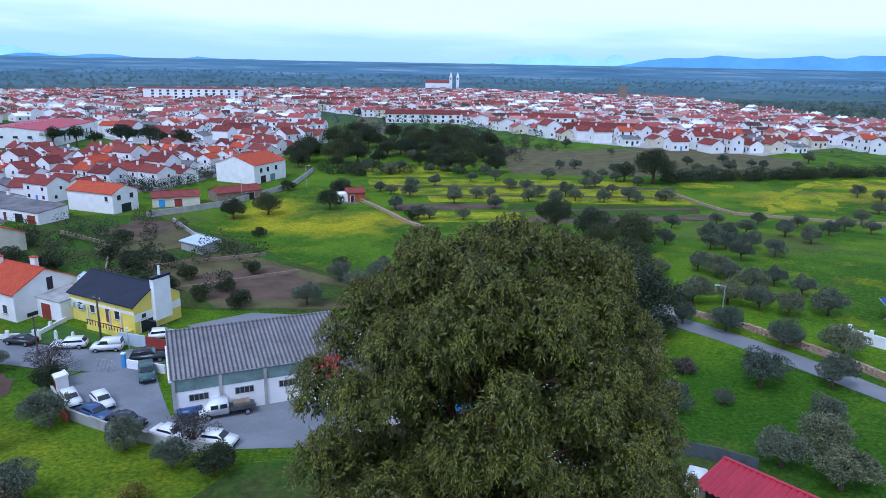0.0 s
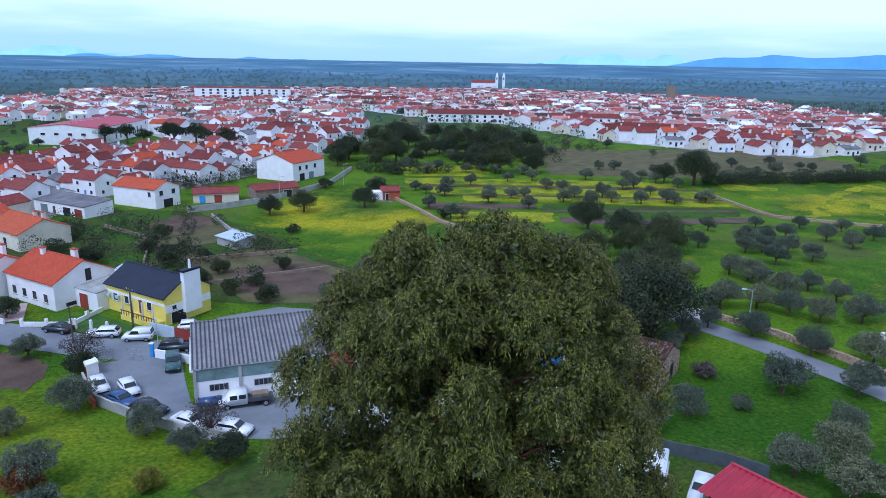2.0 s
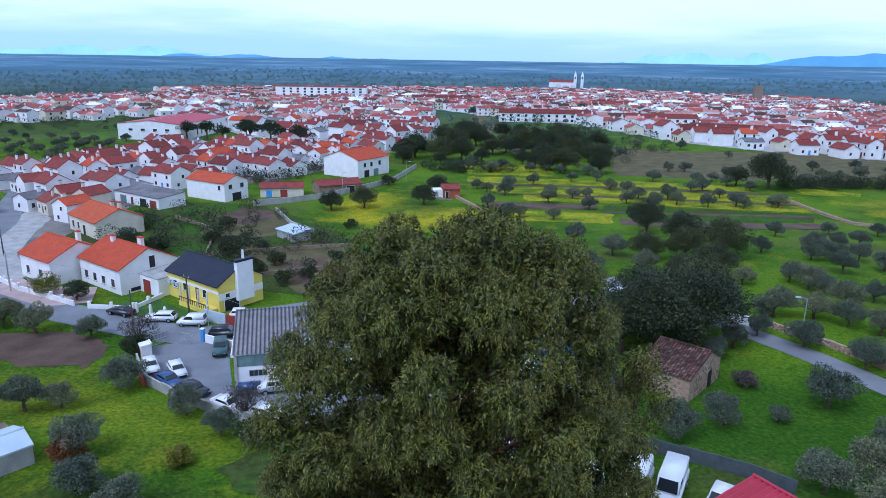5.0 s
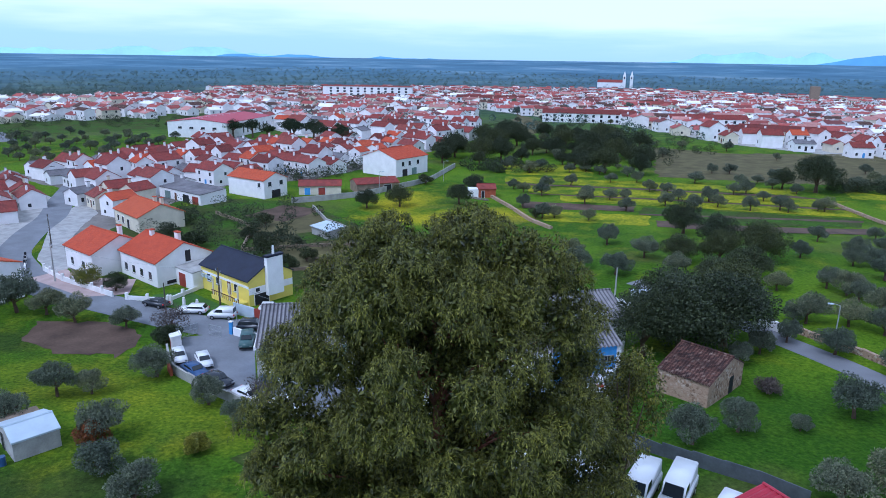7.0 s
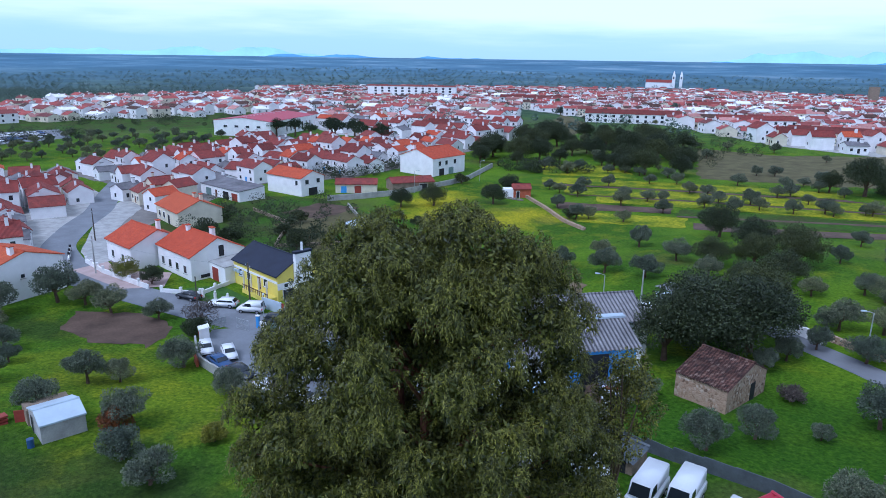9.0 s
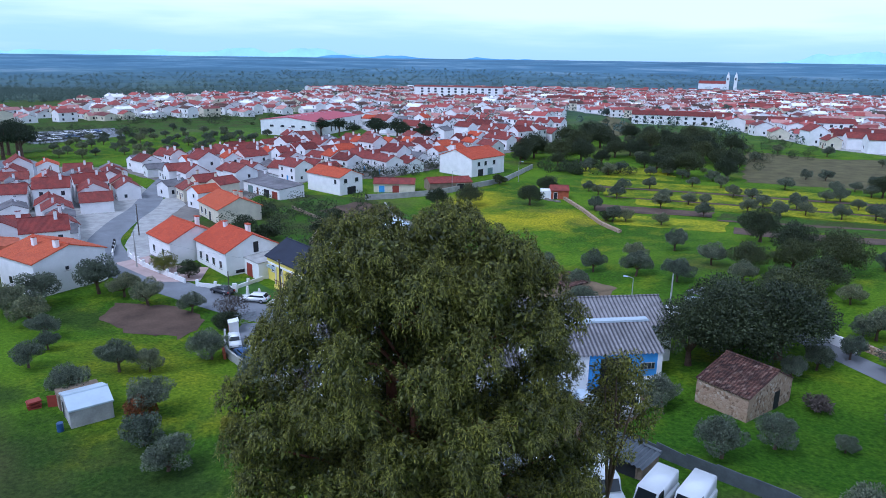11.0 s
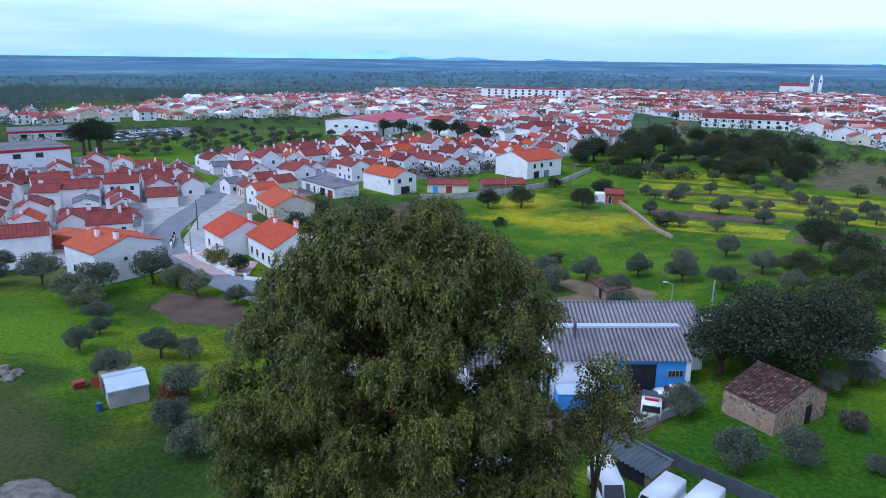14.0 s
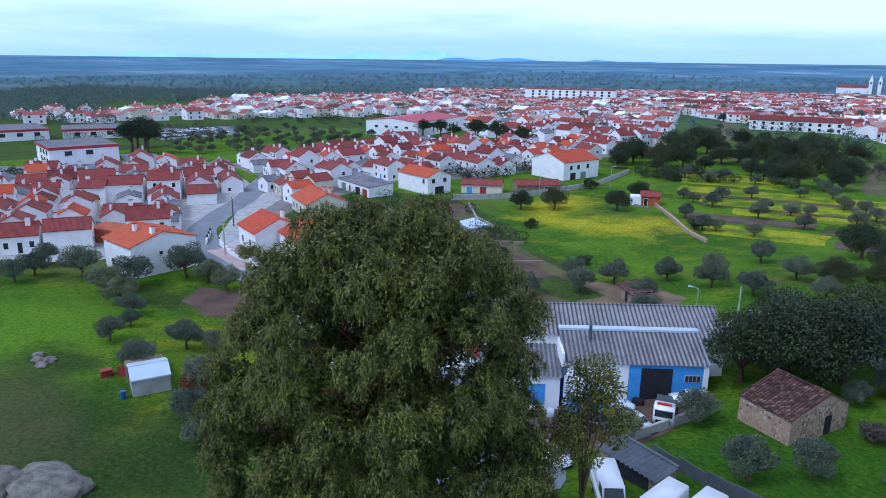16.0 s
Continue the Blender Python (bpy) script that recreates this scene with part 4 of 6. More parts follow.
def corrugated(bm, x0, x1, pts, period=0.50, amp=0.09, thick=0.05):
    """Sheet roofing whose waves run down the slope; pts: (y, z) from eave to ridge."""
    k = max(4, int((x1 - x0) / period * 4))
    rows_ = []
    for y, z in pts:
        rows_.append([bm.verts.new((x0 + (x1 - x0) * i / k, y, z + amp * math.sin(i * math.pi / 2 + 0.4))) for i in range(k + 1)])
    for a, b in zip(rows_, rows_[1:]):
        for i in range(k):
            bm.faces.new((a[i], a[i + 1], b[i + 1], b[i]))


def house(name, label, category, x, y, ang, L, W, h, rise, wall, roof, openings=(), ro=0.5, over=0.35, chimneys=(), wavy=False, base=None, trim=None, small=False):
    """Ridge along local x, front at local -y. ro: where the ridge lies between front and back."""
    root = new(name); tagged(root, label, category)
    g = float(ground(x, y)) if base is None else base
    root.matrix_basis = pose(x, y, g, 0, 0, ang)
    ry = -W / 2 + W * ro
    bm = bmesh.new()
    prof = [(-W / 2, -1.2), (W / 2, -1.2), (W / 2, h), (ry, h + rise), (-W / 2, h)]
    if ro > 0.97:
        prof = [(-W / 2, -1.2), (W / 2, -1.2), (W / 2, h + rise), (-W / 2, h)]
    a = [bm.verts.new((-L / 2, p, q)) for p, q in prof]
    b = [bm.verts.new((L / 2, p, q)) for p, q in prof]
    bm.faces.new(a); bm.faces.new(b)
    for i in range(len(prof)):
        bm.faces.new((a[i], a[(i + 1) % len(prof)], b[(i + 1) % len(prof)], b[i]))
    part("wall", bm, wall, root)
    s1, s2 = rise / (W * ro), rise / max(W * (1 - ro), 0.01)
    ye, ze = -W / 2 - over, h - over * s1
    yb, zb = W / 2 + over, h - over * s2
    X = L / 2 + over * 0.6
    bm = bmesh.new()
    if wavy:
        pe, am = (0.34, 0.07) if roof is OLDTILE else (0.50, 0.09)
        corrugated(bm, -X, X, [(ye, ze + 0.10), (ry, h + rise + 0.10)], pe, am)
        if ro < 0.97:
            corrugated(bm, -X, X, [(ry, h + rise + 0.10), (yb, zb + 0.10)], pe, am)
    else:
        sides = [((ye, ze), (ry, h + rise))] + ([((ry, h + rise), (yb, zb))] if ro < 0.97 else [])
        for (p0, q0), (p1, q1) in sides:
            v = [bm.verts.new(c) for c in ((-X, p0, q0 + 0.004), (X, p0, q0 + 0.004), (X, p1, q1 + 0.004), (-X, p1, q1 + 0.004), (-X, p0, q0 + 0.17), (X, p0, q0 + 0.17), (X, p1, q1 + 0.17), (-X, p1, q1 + 0.17))]
            for f in ((0, 3, 2, 1), (4, 5, 6, 7), (0, 1, 5, 4), (1, 2, 6, 5), (2, 3, 7, 6), (3, 0, 4, 7)):
                bm.faces.new([v[i] for i in f])
    rf = part("roof", bm, roof, root)
    if small:
        trim = None
    bm = bmesh.new()
    tube(bm, [(-X, ry, h + rise + 0.14), (X, ry, h + rise + 0.14)], [0.14, 0.14], 6)
    part("ridge_cap", bm, trim or roof, rf)
    for cx, cy, w, top in chimneys:
        zz = h + rise * (1 - abs(cy - ry) / (W / 2)) - 0.5
        c = slab("chimney", cx - w / 2, cx + w / 2, cy - 0.3, cy + 0.3, zz, h + top, wall, root)
        slab("chimney_cap", cx - w / 2 - 0.1, cx + w / 2 + 0.1, cy - 0.4, cy + 0.4, h + top, h + top + 0.14, roof, c)
    for o in openings:
        opening(root, L, W, *o, plain_sill=small)
    return root


WIN = "window"
# yellow house with dark roof
yh = house("house", "bright yellow house with white bands and dark navy roof", "house", -48.2, 99.0, -26.6, 13.9, 8.4, 4.3, 2.3, YELLOW, NAVY,
           [("f", -4.6, 1.9, 1.0, 1.1, WIN), ("f", -1.9, 1.9, 0.9, 1.1, WIN), ("f", 1.4, 0.9, 0.9, 2.1, "door"), ("f", 3.4, 1.8, 1.0, 1.2, WIN), ("r", -1.9, -0.2, 2.6, 2.0, "dark"), ("r", -2.6, 2.2, 0.7, 0.6, WIN)])
slab("white_band", 6.95, 6.99, -4.2, 4.2, 1.9, 3.0, WHITE, yh)
slab("white_band", -6.95, 6.95, -4.24, -4.2, 2.95, 3.35, WHITE, yh)
st = slab("chimney", 6.99, 7.75, -1.1, 1.9, 1.3, 7.6, WHITE, yh, "broad white outside chimney stack")
slab("chimney_cap", 6.9, 7.85, -1.25, 2.05, 7.6, 7.95, NAVY, st)
bm = bmesh.new(); tube(bm, [(7.35, 0.4, 7.9), (7.35, 0.4, 9.3)], [0.22, 0.16], 8); part("flue", bm, WHITE, st)
po = slab("porch", -1.2, 6.6, -6.0, -4.2, -0.6, 0.75, YELLOW, yh, "raised porch in front of the door")
for k in range(4):
    slab("porch_post", -0.9 + k * 2.35, -0.68 + k * 2.35, -5.9, -5.7, 0.75, 3.6, CREAM, po)
slab("railing", -1.2, 6.6, -5.95, -5.85, 1.45, 1.57, BROWN, po)
for k in range(14):
    slab("baluster", -1.1 + k * 0.58, -1.0 + k * 0.58, -5.93, -5.87, 0.75, 1.45, BROWN, po)
for k in range(3):
    slab("air_conditioner", -6.4 + k * 1.1, -5.7 + k * 1.1, -4.6, -4.24, 2.3, 2.8, METALW, yh)

house("house", "white house with bright orange tiled roof and dark upper door", "house", -66.9, 103.6, -26.0, 13.0, 10.5, 4.4, 2.6, WHITE, ORANGE,
      [("f", -4.4, 1.1, 1.0, 1.3, WIN), ("f", -1.6, 1.1, 1.0, 1.3, WIN), ("f", 1.2, 1.1, 1.0, 1.3, WIN), ("f", 4.2, 1.1, 1.0, 1.3, WIN), ("r", 0.6, 3.6, 1.0, 2.0, "dark"), ("r", -2.6, 0.3, 2.0, 0.6, "dark")], chimneys=[(2.5, 1.2, 1.2, 3.6), (-3.2, -0.6, 0.8, 3.4)])
house("garage", "low white flat-roofed garage with a reddish door", "garage", -58.0, 100.6, -26.0, 5.6, 6.2, 3.0, 0.35, WHITE, GREYWALL, [("f", -0.6, -0.1, 2.1, 2.5, "garage")], ro=0.98, over=0.1)
house("house", "white house with bright orange tiled roof behind a garden", "house", -80.2, 104.6, -24.6, 10.5, 10.5, 4.3, 2.5, WHITE, ORANGE,
      [("f", -2.6, 1.1, 1.0, 1.3, WIN), ("f", 1.8, 1.1, 1.0, 1.3, WIN), ("l", 0, 1.1, 1.0, 1.3, WIN)], chimneys=[(1.5, 2.0, 0.9, 3.4)])
house("house", "cream house with orange roof and row of windows", "house", -94.0, 135.2, -31.0, 14.0, 10.5, 3.6, 2.3, CREAM, ORANGE,
      [("f", -4.8, 1.0, 1.0, 1.4, WIN), ("f", -2.0, 1.0, 1.0, 1.4, WIN), ("f", 1.0, 0.1, 1.2, 2.1, "dark"), ("l", 0, 1.0, 1.0, 1.3, WIN)], chimneys=[(4.0, 1.5, 0.9, 3.2), (1.5, 1.0, 0.9, 3.1)])
house("house", "two-storey white house with orange roof and garage doors", "house", -89.0, 176.8, -20.0, 15.0, 8.5, 5.2, 1.7, WHITE, ORANGE,
      [("r", 0, -0.1, 3.2, 2.3, "dark"), ("r", -2.2, 3.4, 1.2, 1.2, WIN), ("r", 2.0, 3.4, 1.2, 1.2, WIN), ("f", 5.5, 3.2, 1.0, 1.2, WIN)], chimneys=[(-4, 1.5, 0.9, 2.6)])
house("house", "large white house with orange roof and wide gable", "house", -64.0, 227.5, 68.0, 17.0, 15.0, 6.0, 2.6, WHITE, ORANGE,
      [("f", -5.0, 3.4, 1.2, 1.4, WIN), ("f", -1.5, 3.4, 1.2, 1.4, WIN), ("f", 3.0, 3.4, 1.2, 1.4, WIN), ("f", -4.0, 0.0, 2.6, 2.3, "dark"), ("f", 1.0, 0.0, 2.6, 2.3, "green")], chimneys=[(-5.5, 3.5, 1.0, 3.6)])
house("house", "plain white gabled house with a tiny gable window", "house", -87.8, 81.2, 170.0, 11.0, 12.4, 5.8, 1.9, WHITE, ORANGE,
      [("l", 0.8, 3.6, 0.6, 0.6, WIN), ("b", 2.0, 1.3, 1.0, 1.2, WIN), ("b", -3.0, 1.3, 1.0, 1.2, WIN)], chimneys=[(-4.2, 1.4, 1.0, 2.9), (1.0, 2.2, 0.8, 2.7)])
house("garage", "grey-roofed garage row with red and dark doors", "garage", -102.5, 165.0, -24.0, 20.0, 8.0, 2.8, 0.7, WHITE, FLATROOF,
      [("f", 7.6, -0.1, 2.8, 2.2, "maroon"), ("f", 3.2, -0.1, 2.8, 2.2, "dark"), ("f", -1.8, 0.0, 1.0, 2.0, "door"), ("f", -5.8, -0.1, 2.8, 2.2, "green")], ro=0.98, over=0.2)
house("shed", "low shed with old clay roof and pale walls", "shed", -73.0, 184.5, 22.0, 12.0, 6.5, 2.6, 1.1, CREAM, TERRA, [("f", -3.6, 0, 1.6, 2.0, "blue"), ("f", 0.5, 0, 2.0, 2.1, "maroon")])
house("shed", "long low shed with weathered clay roof", "shed", -59.5, 193.5, 38.0, 13.0, 7.0, 2.6, 1.1, OLDWALL, TERRA, [("f", 3.0, 0, 2.4, 2.1, "dark")])
house("hut", "small white and red brick hut among olive trees", "hut", -25.6, 194.6, 20.0, 5.0, 4.4, 2.6, 1.0, REDWALL, TERRA, [("f", -1.2, 0, 0.9, 1.9, "dark")])
slab("annex", -5.2, -2.5, -2.2, 1.6, -0.4, 2.4, WHITE, bpy.data.objects["hut"])

# stone hut by the lane
sh = house("hut", "old stone hut with weathered clay tile roof", "hut", 21.4, 74.0, -32.0, 5.8, 8.2, 2.6, 1.6, STONE, OLDTILE, [("r", 1.2, -0.2, 1.0, 2.2, "dark", STONE)], ro=0.62, over=0.2, wavy=True)
# field hut with pale metal roof
fh = house("hut", "small rendered field hut with pale metal roof", "hut", -41.4, 47.0, 60.0, 4.0, 4.7, 1.9, 0.8, GREYWALL, METALW, [("l", 0.9, 0, 0.8, 1.7, "dark", GREYWALL)], ro=0.42, over=0.15)
slab("lean_to", -2.2, 1.9, 2.36, 4.4, -0.4, 1.7, OLDWALL, fh, "roofless walled annex")

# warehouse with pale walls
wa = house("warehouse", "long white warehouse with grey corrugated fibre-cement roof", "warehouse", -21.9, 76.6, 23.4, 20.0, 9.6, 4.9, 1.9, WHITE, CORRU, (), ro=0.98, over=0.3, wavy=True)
for k in range(5):
    slab("pilaster", -10.05 + k * 4.9, -9.7 + k * 4.9, -4.98, -4.8, -1, 4.75, GREYWALL, wa)
for k in range(4):
    slab("panel", -9.7 + k * 4.9, -5.15 + k * 4.9, -4.85, -4.8, 3.3, 4.7, GREENP, wa, "dull green translucent band")
    w = slab("window", -8.4 + k * 4.9, -6.3 + k * 4.9, -4.87, -4.8, 2.0, 2.8, GREYWALL, wa)
    for j in range(4):
        slab("pane", -8.32 + k * 4.9 + j * 0.51, -7.88 + k * 4.9 + j * 0.51, -4.885, -4.87, 2.06, 2.74, PANE, w)
slab("parapet", -10.35, -10.0, -5.0, 4.9, 4.6, 5.0, WHITE, wa)
d = slab("door", -10.06, -10.0, -2.0, 2.0, -0.4, 3.4, BLUE, wa, "blue sliding door")
house("annex", "lean-to with red sheet roof beside the warehouse", "annex", -13.0, 73.4, 23.4, 3.0, 3.0, 3.6, 1.2, WHITE, REDMETAL, ro=0.98, wavy=True)

# blue workshop: lower hall in front, taller hall behind, low wing to its left
B0 = 3.3
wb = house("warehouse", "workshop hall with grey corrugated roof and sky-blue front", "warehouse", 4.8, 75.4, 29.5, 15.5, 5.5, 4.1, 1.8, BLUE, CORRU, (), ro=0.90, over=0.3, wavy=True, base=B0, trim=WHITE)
# flat dark slab paints the unlit hall behind the open doorway
slab("door", 0.5, 3.9, -2.81, -2.75, -0.6, 3.6, DARK, wb, "wide open doorway, its dark inside painted on a flat panel")
slab("door_leaf", -0.7, 0.5, -2.9, -2.82, -0.6, 3.6, BLUE, wb)
w = slab("window", 5.2, 6.9, -2.82, -2.75, 2.1, 2.9, GREYWALL, wb)
for j in range(4):
    slab("pane", 5.28 + j * 0.41, 5.62 + j * 0.41, -2.835, -2.82, 2.17, 2.83, PANE, w)
slab("pilaster", 7.2, 7.75, -2.85, -2.75, -1, 4.0, WHITE, wb)
slab("wall_panel", -7.75, -0.8, -2.79, -2.75, -1, 4.0, WHITE, wb, "whitewashed stretch of front")
slab("flashing", -7.9, 7.9, 1.9, 2.9, 5.95, 6.2, METALW, wb, "pale ridge flashing")
slab("barge_board", -8.1, -7.85, -3.0, 2.6, 3.6, 5.2, WHITE, wb, "white gable edge")
bm = bmesh.new(); tube(bm, [(-4.6, 0.6, 4.6), (-4.6, 0.6, 7.2)], [0.2, 0.18], 8); part("flue", bm, TIN, wb)
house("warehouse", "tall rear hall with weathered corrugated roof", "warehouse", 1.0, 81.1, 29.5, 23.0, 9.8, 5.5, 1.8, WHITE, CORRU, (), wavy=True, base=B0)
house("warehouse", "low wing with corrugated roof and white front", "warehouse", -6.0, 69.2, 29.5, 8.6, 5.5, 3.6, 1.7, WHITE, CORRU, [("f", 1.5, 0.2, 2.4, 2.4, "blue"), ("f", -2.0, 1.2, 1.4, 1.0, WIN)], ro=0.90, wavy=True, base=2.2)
house("annex", "small flat-roofed white outbuilding behind the workshop", "annex", 17.5, 95.0, 10.0, 6.0, 5.0, 2.8, 0.3, WHITE, METALW, ro=0.98)
house("shed", "low stone shed in the allotments", "shed", -5.0, 111.5, -50.0, 6.0, 3.5, 1.9, 0.5, OLDWALL, OLDTILE, [("f", 0.5, 0, 0.9, 1.6, "dark", OLDWALL)], ro=0.98)
house("shed", "low shed with pale sheet roof by the allotments", "shed", -50.5, 138.0, -35.0, 7.0, 4.0, 1.9, 0.5, GREYWALL, METALW, ro=0.98)
house("greenhouse", "low pale plastic-roofed garden shelter", "shelter", -58.5, 112.0, -25.0, 7.5, 4.0, 1.8, 0.6, METALW, METALW)
# open fronts of shed and carport: inner shade painted as dark panels
house("shed", "dark open lean-to shed with tin roof and junk", "shed", 11.2, 56.2, -25.0, 6.0, 2.6, 1.6, 0.35, OLDWALL, TIN, [("f", 0.6, 0, 3.6, 1.5, "dark", OLDWALL)], ro=0.98, wavy=True)
house("carport", "open shelter with raspberry-red sheet roof", "carport", 24.9, 45.6, -48.0, 8.5, 4.4, 2.0, 0.45, OLDWALL, REDMETAL, [("f", 0, -0.2, 7.4, 2.0, "dark", OLDWALL)], ro=0.98, wavy=True, over=0.5)
house("shed", "unfinished red brick shed without render", "shed", -111.5, 88.5, 12.0, 7.5, 5.0, 2.8, 0.3, REDWALL, REDWALL, [("f", 2.0, 1.0, 0.7, 0.7, WIN)], ro=0.98, over=0.0)
tk = slab("shipping_container", -1.8, 1.8, -1.2, 1.2, 0, 2.5, BLUE, None)
tk.matrix_basis = at(2.2, 68.6, 29.5); tagged(tk, "sky-blue steel container with pale lid in the work yard", "container")
slab("lid", -1.85, 1.85, -1.25, 1.25, 2.5, 2.6, METALW, tk)

# school blocks
for x, y, a, L, W, hh in ((-228.7, 152.7, 71, 23, 24, 6.6), (-326, 168, 71, 46, 30, 5.0), (-300, 206, 60, 30, 22, 4.6)):
    s = house("school", "white flat-roofed school block with red fascia", "school", x, y, a, L, W, hh, 0.2, WHITE, FLATROOF, [("f", u0, hh - 3.0, 2.4, 1.6, WIN) for u0 in np.arange(-L / 2 + 6, L / 2 - 3, 7.0)] + [("l", u0, z0, 2.6, 1.6, WIN) for u0 in (-7, -2, 3) for z0 in (0.9, hh - 2.9)], ro=0.98, over=0.2)
    slab("fascia", -L / 2 - 0.25, L / 2 + 0.25, -W / 2 - 0.3, -W / 2 - 0.22, hh - 0.8, hh + 0.2, REDMETAL, s, "dark red fascia band")
    slab("fascia", -L / 2 - 0.34, -L / 2 - 0.26, -W / 2 - 0.3, W / 2 + 0.3, hh - 0.8, hh + 0.2, REDMETAL, s, "dark red fascia band")
s = house("sports_hall", "long white hall with shallow red roof", "hall", -188, 320, 94, 50, 31, 7.4, 1.6, WHITE, REDMETAL, [("f", u0, 1.4, 1.2, 3.6, WIN) for u0 in np.arange(-8, 24, 4.6)] + [("l", u0, 4.2, 2.0, 1.0, WIN) for u0 in (-9, -3, 3, 9)])
for u0 in np.arange(-21, 22, 7.0):
    slab("roof_seam", u0 - 0.12, u0 + 0.12, -1.2, 1.2, 9.0, 9.25, METALW, s)
house("hotel", "long white four-storey block on the town skyline", "apartment block", -262, 735, 12, 98, 14, 13.5, 1.0, WHITE, TERRA, [("f", u0, z0, 2.6, 2.0, WIN) for u0 in np.arange(-55, 56, 7.5) for z0 in (1.0, 4.2, 7.4, 10.4) if abs(u0) < 45], small=True)
for x, y, a, L, W in ((62, 455, 8, 46, 10), (-10, 470, 4, 60, 12), (90, 385, -12, 40, 14), (-115, 690, 5, 70, 14), (40, 640, 2, 34, 14)):
    house("house", "long pale town building with red roof", "house", x, y, a, L, W, 6, 2.2, WHITE if L > 40 else CREAM, TERRA, [("f", u0, z0, 1.6, 1.6, WIN) for u0 in np.arange(-L / 2 + 3, L / 2 - 2, 5.0) for z0 in (0.8, 3.6)], small=True)
ch = house("church", "white church with two pointed bell towers", "church", -20, 1680, -4, 70, 26, 15, 7, WHITE, TERRA)
ch.scale = (0.8, 0.8, 0.8)
for dx in (36, 56):
    t_ = slab("bell_tower", dx, dx + 8, -16, -8, -1, 34, WHITE, ch)
    bm = bmesh.new(); bmesh.ops.create_cone(bm, cap_ends=True, segments=8, radius1=4.2, radius2=0.2, depth=13, matrix=Matrix.Translation((dx + 4, -12, 40.5))); part("spire", bm, WHITE, t_)
    # dark slab paints the shade inside the belfry
    slab("belfry_opening", dx + 2.5, dx + 5.5, -16.1, -16.0, 25, 31, DARK, t_)
tw = slab("tower", -5.5, 5.5, -5, 5, -2, 22, OLDWALL, None); tw.matrix_basis = at(262, 1050); tagged(tw, "square brown stone keep above the roofs", "tower")


# ---- walls and fences ----
def wall_run(name, line, h, thick, material, label, category, posts=None, cap=None):
    root = new(name); tagged(root, label, category)
    for (x0, y0), (x1, y1) in zip(line, line[1:]):
        n = max(1, round(math.hypot(x1 - x0, y1 - y0) / 3.0)); a = math.degrees(math.atan2(y1 - y0, x1 - x0))
        for i in range(n):
            xa, ya, xb, yb = (x0 + (x1 - x0) * i / n, y0 + (y1 - y0) * i / n, x0 + (x1 - x0) * (i + 1) / n, y0 + (y1 - y0) * (i + 1) / n)
            g = float(min(ground(xa, ya), ground(xb, yb)))
            ln = math.hypot(xb - xa, yb - ya)
            o = slab("section", 0, ln + 0.01, -thick / 2, thick / 2, -0.5, h, material, root); o.matrix_basis = pose(xa, ya, g, 0, 0, a)
            if cap:
                c = slab("coping", 0, ln + 0.01, -thick / 2 - 0.05, thick / 2 + 0.05, h + 0.004, h + 0.1, cap, o)
            if posts:
                p = slab("post", -0.2, 0.2, -0.2, 0.2, -0.3, h + 0.5, posts, root); p.matrix_basis = pose(xa, ya, g, 0, 0, a)
    return root


wall_run("yard_wall", [(-45.5, 73.4), (-42.6, 69.9), (-40.3, 67.6), (-34.3, 64.4), (-27.1, 61.2), (-21, 59.6)], 1.3, 0.25, GREYWALL, "grey brick-and-render wall round the yard", "wall")
wall_run("yard_wall", [(-41.9, 68.6), (-40.3, 67.0)], 1.0, 0.3, REDWALL, "short red brick stretch of wall", "wall")
wall_run("yard_wall", [(8.9, 63.0), (13.2, 71.0)], 1.1, 0.3, GREYWALL, "grey concrete wall beside the work yard", "wall")
wall_run("garden_wall", [(-89, 98.5), (-81.4, 94.6), (-67.5, 90.0)], 0.9, 0.25, WHITE, "low white garden wall with posts", "wall", WHITE)
wall_run("garden_wall", [(-64.5, 89.6), (-57.5, 90.5), (-56.5, 97)], 0.7, 0.25, WHITE, "low white wall beside the lawn", "wall", WHITE)
wall_run("garden_wall", [(-44.8, 89.0), (-40.5, 87.6)], 1.8, 0.2, METALW, "pale blue-white gate wall", "wall")
wall_run("gate", [(-40.4, 87.5), (-36.0, 86.0)], 1.8, 0.1, MAROON, "rusty red sheet metal gate", "gate")
wall_run("yard_wall", [(-40.2, 81.2), (-34.8, 79.8)], 1.2, 0.25, WHITE, "white wall beside the blue gate pillar", "wall")
wall_run("garden_wall", [(-98, 103.5), (-92, 97.2)], 1.0, 0.25, WHITE, "white wall with dark panels along the street", "wall", DARK)
wall_run("field_wall", [(-74, 167.7), (-66, 175), (-59, 183), (-50, 206), (-47.5, 215.2), (-46.9, 245)], 1.6, 0.3, GREYWALL, "long grey wall along the village edge", "wall")
wall_run("field_wall", [(-23.6, 193), (-16, 180), (-9.1, 166.5), (-3, 158)], 0.8, 0.7, STONE, "tumbled dry stone wall", "wall")
wall_run("field_wall", [(71, 214), (78, 181.6), (95, 172), (112, 166)], 0.8, 0.6, STONE, "dry stone field wall", "wall")
wall_run("lane_wall", [(35.6, 93.6), (41.2, 87.2), (47.6, 77.2), (52.4, 67.5)], 0.9, 0.5, STONE, "dry stone wall beside the lane", "wall")
wall_run("lane_wall", [(31, 96), (34.5, 92.2)], 1.4, 0.3, WHITE, "white gateway wall at the lane", "wall")
wall_run("lane_fence", [(53, 84), (58, 78), (64, 70)], 1.5, 0.25, WHITE, "white arched garden wall", "wall", WHITE)
